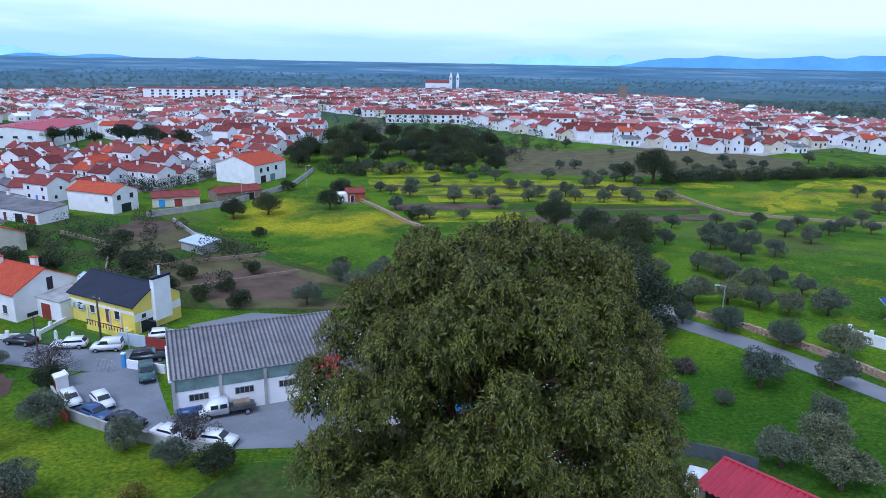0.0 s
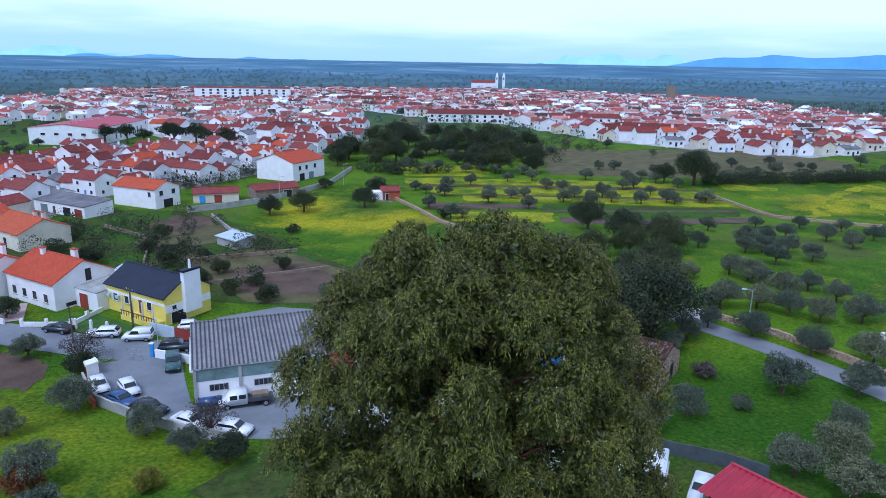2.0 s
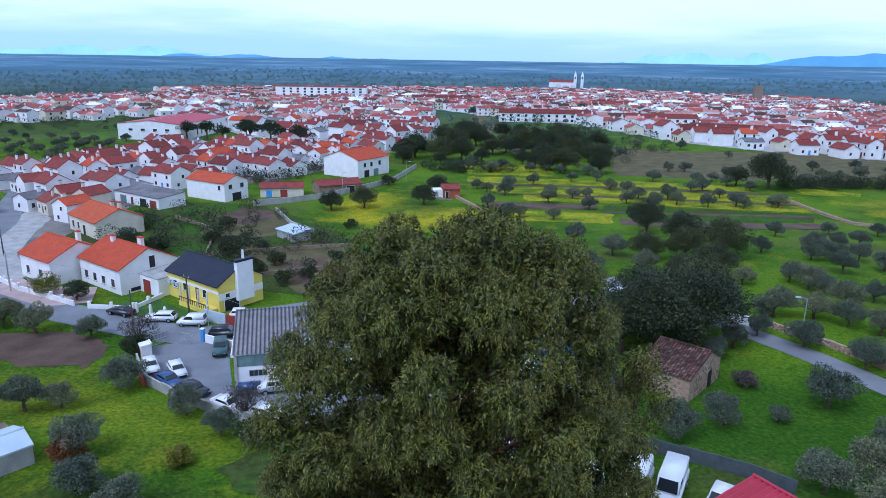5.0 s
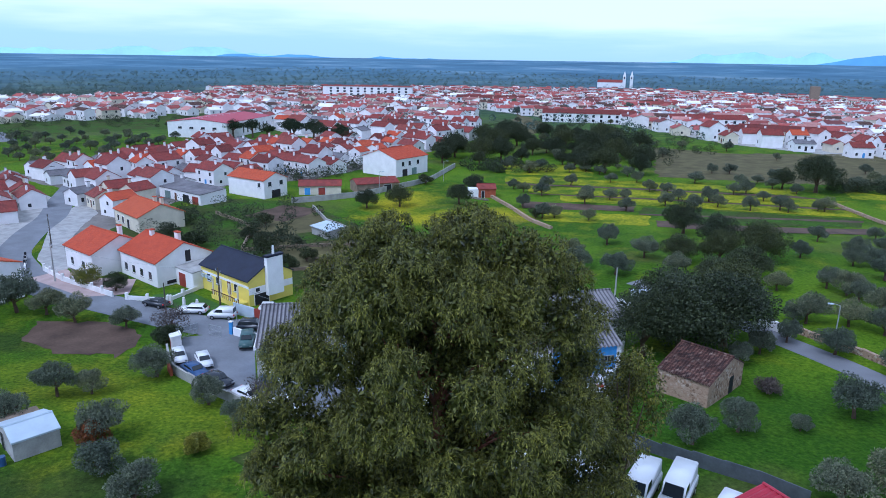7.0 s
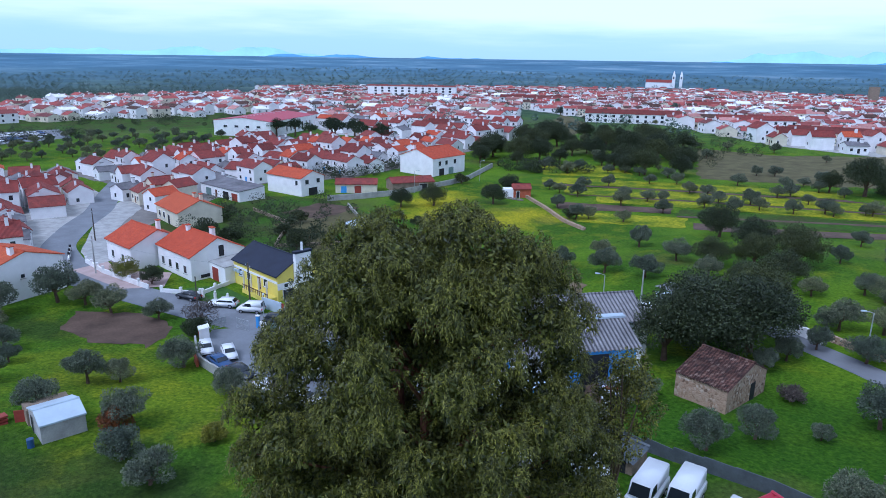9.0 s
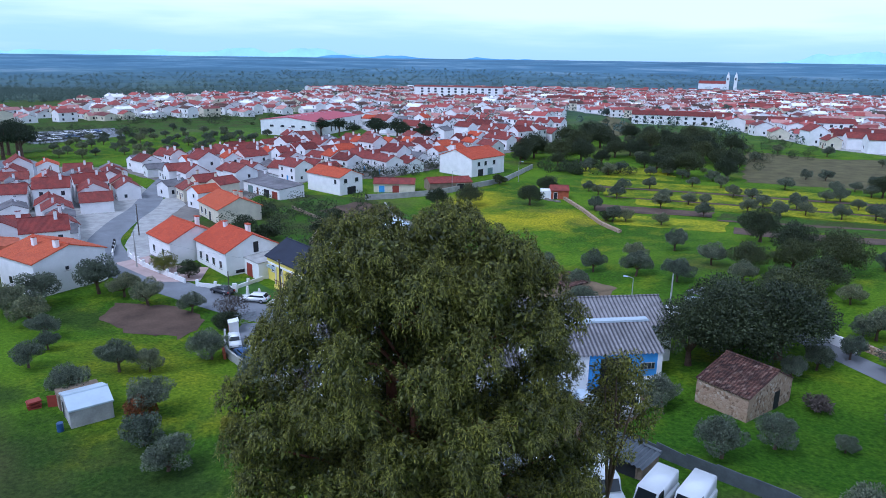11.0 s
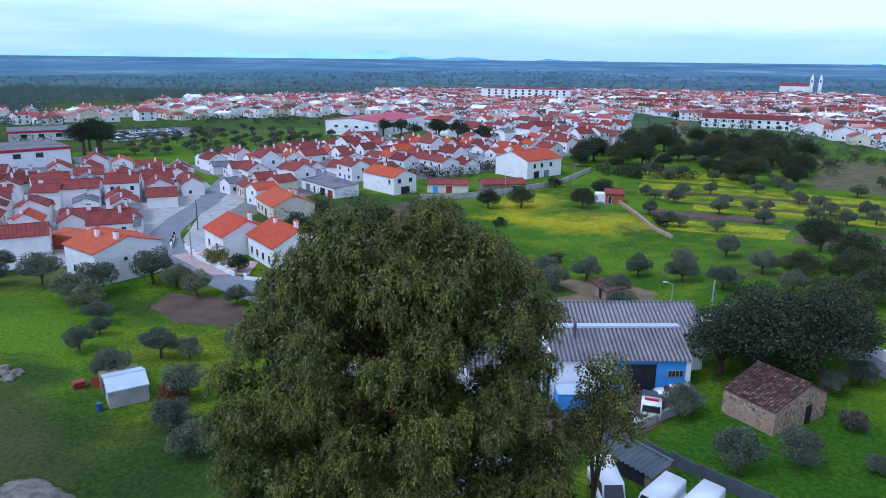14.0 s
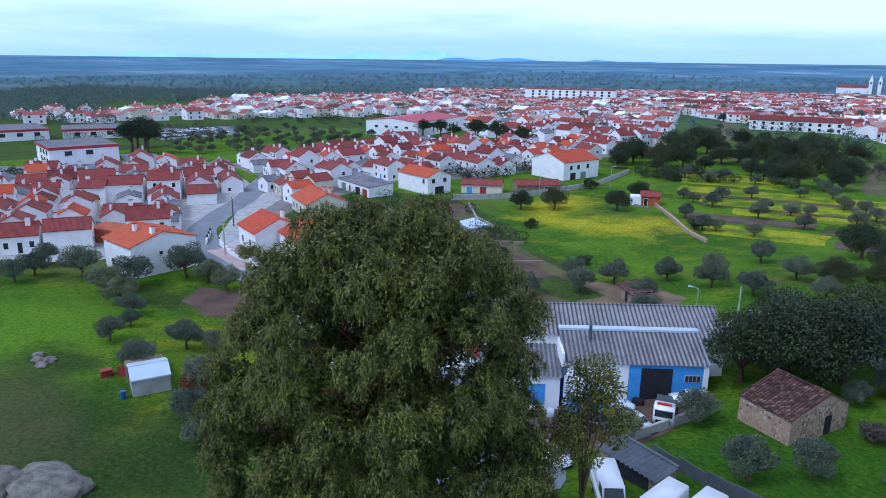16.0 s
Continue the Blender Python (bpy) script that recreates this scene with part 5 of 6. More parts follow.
wall_run("tin_fence", [(11.5, 60.2), (16.6, 57.4), (24, 54.6), (27.5, 52.6)], 1.4, 0.08, TIN, "grey corrugated tin fence", "fence")
wall_run("plot_wall", [(-66, 164), (-56, 150), (-48, 144)], 0.9, 0.3, GREYWALL, "grey block wall between garden plots", "wall")
wall_run("plot_wall", [(-86, 150), (-70, 140), (-62, 121)], 0.8, 0.3, OLDWALL, "low brown wall between garden plots", "wall")
wall_run("plot_wall", [(-62, 121), (-50, 128), (-36, 135)], 0.7, 0.3, OLDWALL, "low brown wall between garden plots", "wall")
wall_run("plot_wall", [(-50, 109), (-38, 117), (-27, 124)], 0.6, 0.3, OLDWALL, "low brown wall between garden plots", "wall")
wall_run("school_fence", [(-212, 108), (-205, 130), (-197, 150), (-206, 166)], 2.2, 0.1, LAMPGREY, "grey fence round the sports court", "fence", LAMPGREY)


# ---- the town ----
def town_kinds():
    out = []
    specs = [(10, 7.5, 3.4, 1.9, WHITE, TERRA), (8, 7.5, 5.6, 1.8, WHITE, TERRA), (11, 8, 4.2, 2.1, WHITE, TERRA), (9, 7, 3.4, 1.6, CREAM, TERRA), (8, 7, 5.4, 1.7, WHITE, ORANGE),
             (10, 8, 4.6, 1.9, WHITE, TERRA), (9, 7, 3.4, 1.3, WHITE, FLATROOF), (11, 9, 5.8, 2.2, WHITE, TERRA), (7, 6, 2.9, 1.2, OLDWALL, OLDTILE), (10, 9, 3.3, 2.0, WHITE, OLDTILE)]
    rng = random.Random(4)
    for L, W, h, rise, wl_, rf in specs:
        ops = [("f", -L * 0.28, 1.0, 1.1, 1.2, WIN), ("f", L * 0.04, 0.0, 1.1, 2.1, rng.choice(["door", "dark", "blue", "maroon"])), ("f", L * 0.32, 1.0, 1.1, 1.2, WIN), ("r", -W * 0.15, 1.0, 1.0, 1.1, WIN), ("l", W * 0.1, 1.0, 1.0, 1.1, WIN)]
        if h > 5:
            ops += [("f", -L * 0.28, 3.7, 1.1, 1.2, WIN), ("f", L * 0.30, 3.7, 1.1, 1.2, WIN), ("r", W * 0.1, 3.7, 1.0, 1.1, WIN), ("l", -W * 0.1, 3.7, 1.0, 1.1, WIN)]
        col = {WHITE: "white", CREAM: "cream", OLDWALL: "brown unrendered"}[wl_]
        rc = {TERRA: "red clay tile roof", ORANGE: "bright orange roof", FLATROOF: "grey sheet roof", OLDTILE: "dark weathered tile roof"}[rf]
        st_ = "two-storey" if h > 5 else "single-storey"
        out.append(house("house", f"{col} {st_} village house with {rc}", "house", 0, 0, 0, L, W, h, rise, wl_, rf, ops, chimneys=[(L * 0.25, -W * 0.12, rng.choice([0.8, 1.2]), rise + 1.2)], base=0.0, small=True))
    return out


HEROES = [(-48, 99, 13), (-67, 103, 12), (-80, 104, 12), (-94, 135, 13), (-89, 177, 13), (-64, 227, 17), (-88, 81, 11), (-102, 165, 13), (-73, 184, 9), (-59, 193, 9), (-229, 153, 20), (-188, 320, 33),
          (-111, 88, 7), (-58, 100, 8), (-115, 122, 7.5), (-109, 113, 7.5), (-103, 105, 7.5), (-93, 97, 7), (-120, 134, 7.5), (-127, 143, 7.5), (-135, 153, 7.5), (-81, 124, 5), (-262, 735, 50), (62, 455, 22), (-10, 470, 28), (90, 385, 20), (-115, 690, 30), (40, 640, 16)]
ZONES = [  # outline, turn of the rows, spacing along and across, share built
    ([(-102, 78), (-116, 68), (-152, 76), (-194, 106), (-194, 122), (-192, 136), (-184, 152), (-166, 166), (-150, 160), (-139, 151), (-127, 134), (-113, 108), (-103, 92)], -38, 8.2, 8.8, 0.97),
    ([(-106, 116), (-112, 134), (-126, 150), (-146, 164), (-178, 178), (-168, 196), (-160, 236), (-168, 268), (-122, 284), (-93, 300), (-68, 372), (-62, 330), (-72, 250), (-86, 214), (-104, 190), (-106, 150)], -24, 9.0, 10.2, 0.90),
    ([(-119, 601), (-68, 372), (-100, 306), (-150, 322), (-250, 425), (-330, 504), (-475, 388), (-512, 534), (-420, 760), (-200, 720)], -12, 13, 16, 0.85),
    ([(-95, 381), (-119, 600), (-60, 520), (15, 454), (63, 364), (115, 324), (141, 312), (201, 357), (209, 328), (314, 497), (306, 620), (330, 760), (120, 800), (-150, 760)], 14, 12, 14.5, 0.92),
    ([(-420, 760), (-150, 760), (120, 800), (330, 760), (403, 1140), (280, 1380), (0, 1500), (-420, 1300), (-640, 1000)], 5, 15, 21, 0.85),
    ([(-385, 215), (-330, 322), (-262, 405), (-250, 460), (-290, 460), (-410, 410), (-450, 246)], -20, 12, 17, 0.9),
]
spots = []
for n_, (poly, ang, dx, dy, keep) in enumerate(ZONES):
    rr = random.Random(100 + n_)
    for x, y in rows_in(poly, ang, dx, dy, 1.4 if n_ < 2 else 3.2, 200 + n_, keep, HEROES):
        spots.append((math.hypot(x - 5, y), x, y, ang + rr.gauss(0, 6) + rr.choice([0, 0, 0, 180, 180, 90, 270] if n_ > 1 else [0, 0, 90, 180, 270])))
spots.sort()
kinds = town_kinds()
pick = random.Random(9)
for d_, x, y, a in spots[:240]:
    k = pick.choice(kinds[:8]) if d_ > 130 else pick.choice(kinds)
    ob = copy_thing(k, pose(x, y, float(ground(x, y)) + pick.uniform(-0.3, 0.5), 0, 0, a))
    f_ = 0.80 if d_ < 330 else 0.95
    ob.scale = (f_ * pick.uniform(0.9, 1.1), f_ * pick.uniform(0.92, 1.08), f_ * pick.uniform(1.0, 1.3))
retire(kinds)


def far_town(name, rest, label, seed):
    """The countless houses further off: walls, pitched roofs, dark openings and chimneys in one mesh."""
    rg = random.Random(seed)
    V, F, M = [], [], []

    def quad(pts, m):
        i = len(V); V.extend(pts); F.append(tuple(range(i, i + len(pts)))); M.append(m)
    for d_, x, y, a in rest:
        L, W = rg.uniform(7, 14), rg.uniform(6.5, 10.5)
        h, rise = rg.choice([2.9, 3.2, 3.6, 5.4, 6.0]), rg.uniform(1.2, 2.2)
        c, s = math.cos(radians(a)), math.sin(radians(a)); g = float(ground(x, y))
        wm, rm = rg.choice([0, 0, 0, 0, 0, 1]), rg.choice([2, 2, 2, 2, 2, 3, 5, 5, 0])

        def P(u_, v_, z_):
            return (x + u_ * c - v_ * s, y + u_ * s + v_ * c, g + z_)
        l, w = L / 2, W / 2
        quad([P(-l, -w, -2), P(l, -w, -2), P(l, -w, h), P(-l, -w, h)], wm)
        quad([P(l, w, -2), P(-l, w, -2), P(-l, w, h), P(l, w, h)], wm)
        quad([P(l, -w, -2), P(l, w, -2), P(l, w, h), P(l, 0, h + rise), P(l, -w, h)], wm)
        quad([P(-l, w, -2), P(-l, -w, -2), P(-l, -w, h), P(-l, 0, h + rise), P(-l, w, h)], wm)
        o = 0.3
        quad([P(-l - o, -w - o, h + 0.08), P(l + o, -w - o, h + 0.08), P(l + o, 0, h + rise + 0.2), P(-l - o, 0, h + rise + 0.2)], rm)
        quad([P(l + o, w + o, h + 0.08), P(-l - o, w + o, h + 0.08), P(-l - o, 0, h + rise + 0.2), P(l + o, 0, h + rise + 0.2)], rm)
        if d_ < 1100:
            for side in (-1, 1):
                for z_ in ((1.0,) if h < 5 else (1.0, 3.8)):
                    for u_ in (-l * 0.55, l * 0.5):
                        q = [P(u_ - 0.55, side * (w + 0.05), z_), P(u_ + 0.55, side * (w + 0.05), z_), P(u_ + 0.55, side * (w + 0.05), z_ + 1.3), P(u_ - 0.55, side * (w + 0.05), z_ + 1.3)]
                        quad(q if side < 0 else q[::-1], 4)
            for side in (-1, 1):
                q = [P(side * (l + 0.05), -0.5, 1.0), P(side * (l + 0.05), 0.5, 1.0), P(side * (l + 0.05), 0.5, 2.2), P(side * (l + 0.05), -0.5, 2.2)]
                quad(q if side > 0 else q[::-1], 4)
            u_, v_ = l * rg.uniform(-0.6, 0.6), w * 0.3
            b0, b1 = h, h + rise + 1.0
            ring = [(-0.5, -0.35), (0.5, -0.35), (0.5, 0.35), (-0.5, 0.35)]
            for (p0, q0), (p1, q1) in zip(ring, ring[1:] + ring[:1]):
                quad([P(u_ + p0, v_ + q0, b0), P(u_ + p1, v_ + q1, b0), P(u_ + p1, v_ + q1, b1), P(u_ + p0, v_ + q0, b1)], wm)
            quad([P(u_ + p, v_ + q, b1) for p, q in ring], wm)
    me = bpy.data.meshes.new(name); me.from_pydata(V, [], F)
    for m in (WHITE, CREAM, TERRA_FAR, OLDTILE, PANE, TERRA_PALE):
        me.materials.append(m)
    me.polygons.foreach_set("material_index", M)
    tagged(new(name, me), label, "houses", kind="stuff")


def far_tiles(name, c0, c1):
    m, n, l, b = shader(name, 0.9)
    g = n.new("ShaderNodeNewGeometry")
    col = ramp(n, l, g.outputs["Random Per Island"], [(0.0, c0), (0.5, c1), (1.0, tuple(min(1, v * 1.25) for v in c1))])
    col = blend(n, l, 1.0, col, ramp(n, l, noise_out(n, l, 0.6, 4), [(0.3, (0.7, 0.68, 0.68)), (0.65, (1, 1, 1))]), "MULTIPLY")
    l.new(col, b.inputs["Base Color"])
    return m


TERRA_FAR = far_tiles("far_clay_tiles", (0.16, 0.058, 0.054), (0.34, 0.088, 0.076))
TERRA_PALE = far_tiles("sunbleached_tiles", (0.30, 0.140, 0.125), (0.46, 0.230, 0.200))
far_town("distant_houses", spots[240:], "crowded white houses with red tile roofs across the plain", 31)


# ---- far woods and hills ----
def far_woods(name, polys, dens, size, label, seed, material, m=60, fine=0.27):
    rng = np.random.default_rng(seed)
    pts = []
    for poly, n in zip(polys, dens):
        P = np.array(poly); lo_, hi2 = P.min(0), P.max(0)
        q = rng.uniform(lo_, hi2, (n * 3, 2)); q = q[inside(q[:, 0], q[:, 1], poly)][:n]
        pts.append(q)
    c = np.concatenate(pts)
    k = np.repeat(np.arange(len(c)), m)
    sz = size * rng.uniform(0.6, 1.5, len(c))
    d = unit(rng.normal(size=(len(k), 3)))
    base = np.column_stack([c, ground(c[:, 0], c[:, 1])])
    p = base[k] + d * (sz[k] * rng.uniform(0.6, 1.0, len(k)))[:, None] * np.array([1, 1, 0.7]) + np.column_stack([np.zeros((len(k), 2)), sz[k] * 0.75])
    ob = new(name, leaf_mesh(name, p, d + rng.normal(size=d.shape) * 0.6, size * fine, size * fine * 0.5, material, rng))
    tagged(ob, label, "trees", kind="stuff")


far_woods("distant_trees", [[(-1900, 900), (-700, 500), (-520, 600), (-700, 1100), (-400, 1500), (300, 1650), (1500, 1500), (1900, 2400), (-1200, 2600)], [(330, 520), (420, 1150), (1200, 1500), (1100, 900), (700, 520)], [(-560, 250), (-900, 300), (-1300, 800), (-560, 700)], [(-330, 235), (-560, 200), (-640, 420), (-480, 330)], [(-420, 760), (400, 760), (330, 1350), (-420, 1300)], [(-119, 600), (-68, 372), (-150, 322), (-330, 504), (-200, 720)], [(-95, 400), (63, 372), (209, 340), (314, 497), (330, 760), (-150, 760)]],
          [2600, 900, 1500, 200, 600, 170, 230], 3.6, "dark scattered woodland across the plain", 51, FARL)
far_woods("hedge_trees", [[(76, 232), (170, 258), (170, 266), (76, 240)], [(-60, 330), (-36, 440), (-70, 375)], [(-100, 190), (-78, 205), (-72, 250), (-90, 250), (-112, 200)], [(26, 262), (60, 340), (15, 440), (-30, 450)], [(-46, 250), (-34, 230), (-10, 246), (-30, 262)], [(130, 300), (210, 320), (320, 480), (240, 340)], [(-98, 150), (-74, 166), (-60, 158), (-30, 130), (-40, 106), (-84, 120)], [(-300, 175), (-250, 205), (-255, 280), (-320, 275)], [(-300, 300), (-215, 335), (-240, 400), (-340, 330)], [(-222, 118), (-196, 104), (-200, 130)]],
          [260, 60, 70, 90, 40, 50, 60, 60, 70, 24], 2.2, "hedges and scrub between the fields", 52, OAKL, 240, 0.13)


def hills(name, dist, az0, az1, base, peak, seed, material, label, rough):
    """A far ridge: a long solid bank with an uneven crest."""
    V, F = [], []
    n = 160
    for i in range(n + 1):
        a = radians(az0 + (az1 - az0) * i / n)
        f = i / n
        env = math.sin(math.pi * f) ** 0.6
        z = base + env * peak * (0.45 + 0.55 * abs(noise.fractal((f * rough, seed, 0.3), 1.0, 2.0, 5)) * 1.6)
        for r, zz in ((dist - 160, -60), (dist, z), (dist + 120, z - 60)):
            V.append((r * math.sin(a), r * math.cos(a), zz))
        if i:
            k = 3 * i
            F += [(k - 3, k, k + 1, k - 2), (k - 2, k + 1, k + 2, k - 1)]
    tagged(mesh_object(name, V, F, material, None, True), label, "hills", kind="structure")


# aerial haze put into the ridges' own colour, with a slight glow
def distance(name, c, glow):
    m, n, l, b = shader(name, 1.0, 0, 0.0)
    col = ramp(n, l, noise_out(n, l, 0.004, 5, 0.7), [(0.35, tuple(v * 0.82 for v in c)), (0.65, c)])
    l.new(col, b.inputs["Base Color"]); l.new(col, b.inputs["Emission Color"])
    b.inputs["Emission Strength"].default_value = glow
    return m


HAZE1 = distance("blue_haze_paint", (0.12, 0.27, 0.46), 0.6)
HAZE2 = distance("pale_haze_paint", (0.30, 0.50, 0.66), 0.7)
HAZE3 = distance("near_haze_paint", (0.06, 0.14, 0.23), 0.45)
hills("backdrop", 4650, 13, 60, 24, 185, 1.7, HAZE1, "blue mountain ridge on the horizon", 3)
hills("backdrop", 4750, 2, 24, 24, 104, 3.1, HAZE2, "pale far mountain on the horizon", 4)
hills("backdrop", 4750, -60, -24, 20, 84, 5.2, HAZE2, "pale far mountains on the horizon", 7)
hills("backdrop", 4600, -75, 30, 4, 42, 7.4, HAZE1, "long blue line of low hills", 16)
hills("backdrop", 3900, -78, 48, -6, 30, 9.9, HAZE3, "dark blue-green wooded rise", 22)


# ---- vehicles ----
def profile_body(name, prof, width, material, parent, label="", bevel=0.07):
    bm = bmesh.new()
    a = [bm.verts.new((x, -width / 2, z)) for x, z in prof]
    b = [bm.verts.new((x, width / 2, z)) for x, z in prof]
    bm.faces.new(a); bm.faces.new(b[::-1])
    for i in range(len(prof)):
        j = (i + 1) % len(prof)
        bm.faces.new((a[j], a[i], b[i], b[j]))
    bmesh.ops.recalc_face_normals(bm, faces=bm.faces[:])
    bmesh.ops.bevel(bm, geom=bm.edges[:], offset=bevel, segments=2, affect="EDGES")
    return part(name, bm, material, parent, label, True)


def wheel(root, x, y, r=0.32):
    bm = bmesh.new(); bmesh.ops.create_cone(bm, cap_ends=True, segments=16, radius1=r, radius2=r, depth=0.22, matrix=Matrix.Translation((x, y, r)) @ Matrix.Rotation(radians(90), 4, "X"))
    w_ = part("wheel", bm, RUBBER, root)
    bm = bmesh.new(); bmesh.ops.create_cone(bm, cap_ends=True, segments=12, radius1=r * 0.62, radius2=r * 0.62, depth=0.25, matrix=Matrix.Translation((x, y, r)) @ Matrix.Rotation(radians(90), 4, "X"))
    part("rim", bm, CHROME, w_)


CARS = {  # length, width, lower outline, cabin outline, windows
    "hatchback": (3.9, 1.68, [(-1.95, 0.3), (1.95, 0.3), (1.97, 0.62), (1.75, 0.85), (0.95, 0.98), (-1.8, 0.98), (-1.95, 0.75)], [(0.98, 0.93), (0.3, 1.42), (-1.35, 1.46), (-1.88, 0.93)]),
    "estate": (4.7, 1.8, [(-2.35, 0.32), (2.35, 0.32), (2.37, 0.62), (2.1, 0.86), (1.05, 0.98), (-2.25, 0.98), (-2.37, 0.7)], [(1.1, 0.93), (0.35, 1.42), (-1.75, 1.46), (-2.28, 0.93)]),
    "saloon": (4.4, 1.72, [(-2.2, 0.32), (2.2, 0.32), (2.22, 0.6), (2.0, 0.82), (0.95, 0.94), (-2.1, 0.98), (-2.22, 0.7)], [(1.0, 0.9), (0.3, 1.36), (-0.95, 1.38), (-1.6, 0.93)]),
    "suv": (4.5, 1.85, [(-2.25, 0.4), (2.25, 0.4), (2.27, 0.85), (2.0, 1.05), (1.0, 1.12), (-2.15, 1.12), (-2.27, 0.85)], [(1.05, 1.08), (0.4, 1.68), (-1.75, 1.7), (-2.15, 1.08)]),
    "van": (4.1, 1.7, [(-2.05, 0.32), (2.05, 0.32), (2.07, 0.7), (1.8, 0.98), (1.2, 1.08), (-2.0, 1.08), (-2.05, 0.7)], [(1.25, 1.03), (0.6, 1.72), (-1.85, 1.82), (-2.02, 1.03)]),
    "large_van": (5.4, 2.0, [(-2.7, 0.4), (2.7, 0.4), (2.72, 0.9), (2.45, 1.2), (1.9, 1.32), (-2.65, 1.32), (-2.7, 0.8)], [(1.95, 1.27), (1.3, 2.35), (-2.5, 2.5), (-2.67, 1.27)]),
}


def car(kind, label, x, y, yaw, paint, name=None):
    L, W, low, cab = CARS[kind]
    root = new(name or ("van" if "van" in kind else "car")); tagged(root, label, "van" if "van" in kind else "car")
    root.matrix_basis = pose(x, y, float(ground(x, y)) + 0.06, 0, 0, yaw)
    profile_body("body", low, W, paint, root)
    c = profile_body("cabin", cab, W * 0.88, paint, root)
    (x0, z0), (x1, z1), (x2, z2), (x3, z3) = cab
    hw = W * 0.44
    cargo = kind in ("van", "large_van")
    for s in (-1, 1):
        bm = bmesh.new()
        xr = x1 - (0.95 if kind == "van" else 1.0) if cargo else x2 + (x3 - x2) * 0.35
        pts = [(x0 - 0.22, z0 + 0.08), (x1 - 0.02, z1 - 0.12), (xr + 0.1, z1 - 0.12), (xr, z0 + 0.08)]
        v = [bm.verts.new((p, s * (hw + d), q)) for d in (0.004, 0.02) for p, q in pts]
        for f in ((0, 1, 2, 3), (4, 5, 6, 7), (0, 1, 5, 4), (1, 2, 6, 5), (2, 3, 7, 6), (3, 0, 4, 7)):
            bm.faces.new([v[i] for i in f])
        part("side_window", bm, GLASSD, c)
    for (xa, za), (xb, zb), nm, sgn in (((x0, z0), (x1, z1), "windscreen", 1), ((x3, z3), (x2, z2), "rear_window", -1)):
        n_ = Vector((zb - za, 0, xa - xb)); n_ = n_.normalized() * (1 if n_.x * sgn > 0 else -1)
        bm = bmesh.new()
        P = [Vector((xa + (xb - xa) * f, 0, za + (zb - za) * f)) for f in (0.14, 0.9)]
        v = [bm.verts.new(p + Vector((0, e * hw * 0.88, 0)) + n_ * d) for d in (0.004, 0.02) for p, e in ((P[0], -1), (P[0], 1), (P[1], 0.92), (P[1], -0.92))]
        for f in ((0, 1, 2, 3), (4, 5, 6, 7), (0, 1, 5, 4), (1, 2, 6, 5), (2, 3, 7, 6), (3, 0, 4, 7)):
            bm.faces.new([v[i] for i in f])
        if not (cargo and nm == "rear_window" and kind == "large_van"):
            part(nm, bm, GLASSD, c)
    for sx in (L * 0.32, -L * 0.31):
        for sy in (-W / 2 + 0.09, W / 2 - 0.09):
            wheel(root, sx, sy, 0.34 if L > 4.3 else 0.30)
    for sy in (-1, 1):
        slab("headlight", L / 2 - 0.06, L / 2 + 0.025, sy * W * 0.36 - 0.17, sy * W * 0.36 + 0.17, 0.6, 0.74, CHROME, root)
        slab("tail_light", -L / 2 - 0.025, -L / 2 + 0.06, sy * W * 0.40 - 0.11, sy * W * 0.40 + 0.11, 0.65, 0.9, REDLAMP, root)
    slab("bumper", L / 2 - 0.05, L / 2 + 0.05, -W * 0.42, W * 0.42, 0.34, 0.5, RUBBER, root)
    return root


car("estate", "silver-white estate car parked beside the garden wall", -50.8, 87.2, 192, PLASTICW)
car("van", "small white panel van parked on the street", -45.3, 86.6, 190, PLASTICW)
car("hatchback", "white hatchback parked by the small kiosk", -42.4, 71.6, -48, PLASTICW)
car("hatchback", "white hatchback standing in the yard", -38.6, 71.3, -46, PLASTICW)
car("saloon", "dark blue saloon parked along the yard wall", -37.9, 68.3, -28, PAINTB)
car("saloon", "black saloon parked along the yard wall", -33.6, 66.5, -24, PAINTD)
car("saloon", "silver convertible with dark roof along the yard wall", -27.6, 63.4, -20, PLASTICW)
car("hatchback", "white hatchback at the yard corner", -22.4, 62.2, -10, PLASTICW)
car("suv", "dark green jeep parked by the warehouse", -36.6, 78.6, -65, PAINTG)
car("suv", "black car behind the white yard wall", -38.4, 83.6, 15, PAINTD)
car("hatchback", "white car behind the red gate", -39.6, 91.2, 20, PLASTICW)
car("saloon", "dark car parked by the white garden wall", -58.0, 88.2, 170, PAINTD)
car("hatchback", "white hatchback beside the blue hall", 11.7, 73.6, 205, PLASTICW)
car("saloon", "white saloon parked in the work yard", 8.3, 66.3, -30, PLASTICW)
car("saloon", "dark saloon parked in the work yard", 4.6, 65.2, 10, PAINTD)
car("hatchback", "small white boxy hatchback beside the tin shed", 3.9, 55.2, -25, PLASTICW)
car("large_van", "white camper van with raised roof", 10.6, 50.6, -60, PLASTICW)
car("large_van", "white panel van facing the tin fence", 14.6, 50.0, -108, PLASTICW)
car("large_van", "tall white van with long roof", 17.4, 50.2, -108, PLASTICW)
car("hatchback", "white car with blue windscreen near the red shelter", 21.0, 49.4, -115, PLASTICW)
car("hatchback", "white car behind the workshop", 13.0, 98.5, 5, PLASTICW)
rg = random.Random(77)
for i in range(26):
    car(rg.choice(["hatchback", "saloon", "estate", "suv"]), "car in the car park beside the olive grove", -270 - (i // 13) * 15 + (i % 13) * 0.5, 219 + (i // 13) * 9 + (i % 13) * 2.9, 8 + rg.uniform(-6, 6), rg.choice([PLASTICW, PAINTD, PAINTB, PLASTICW]))
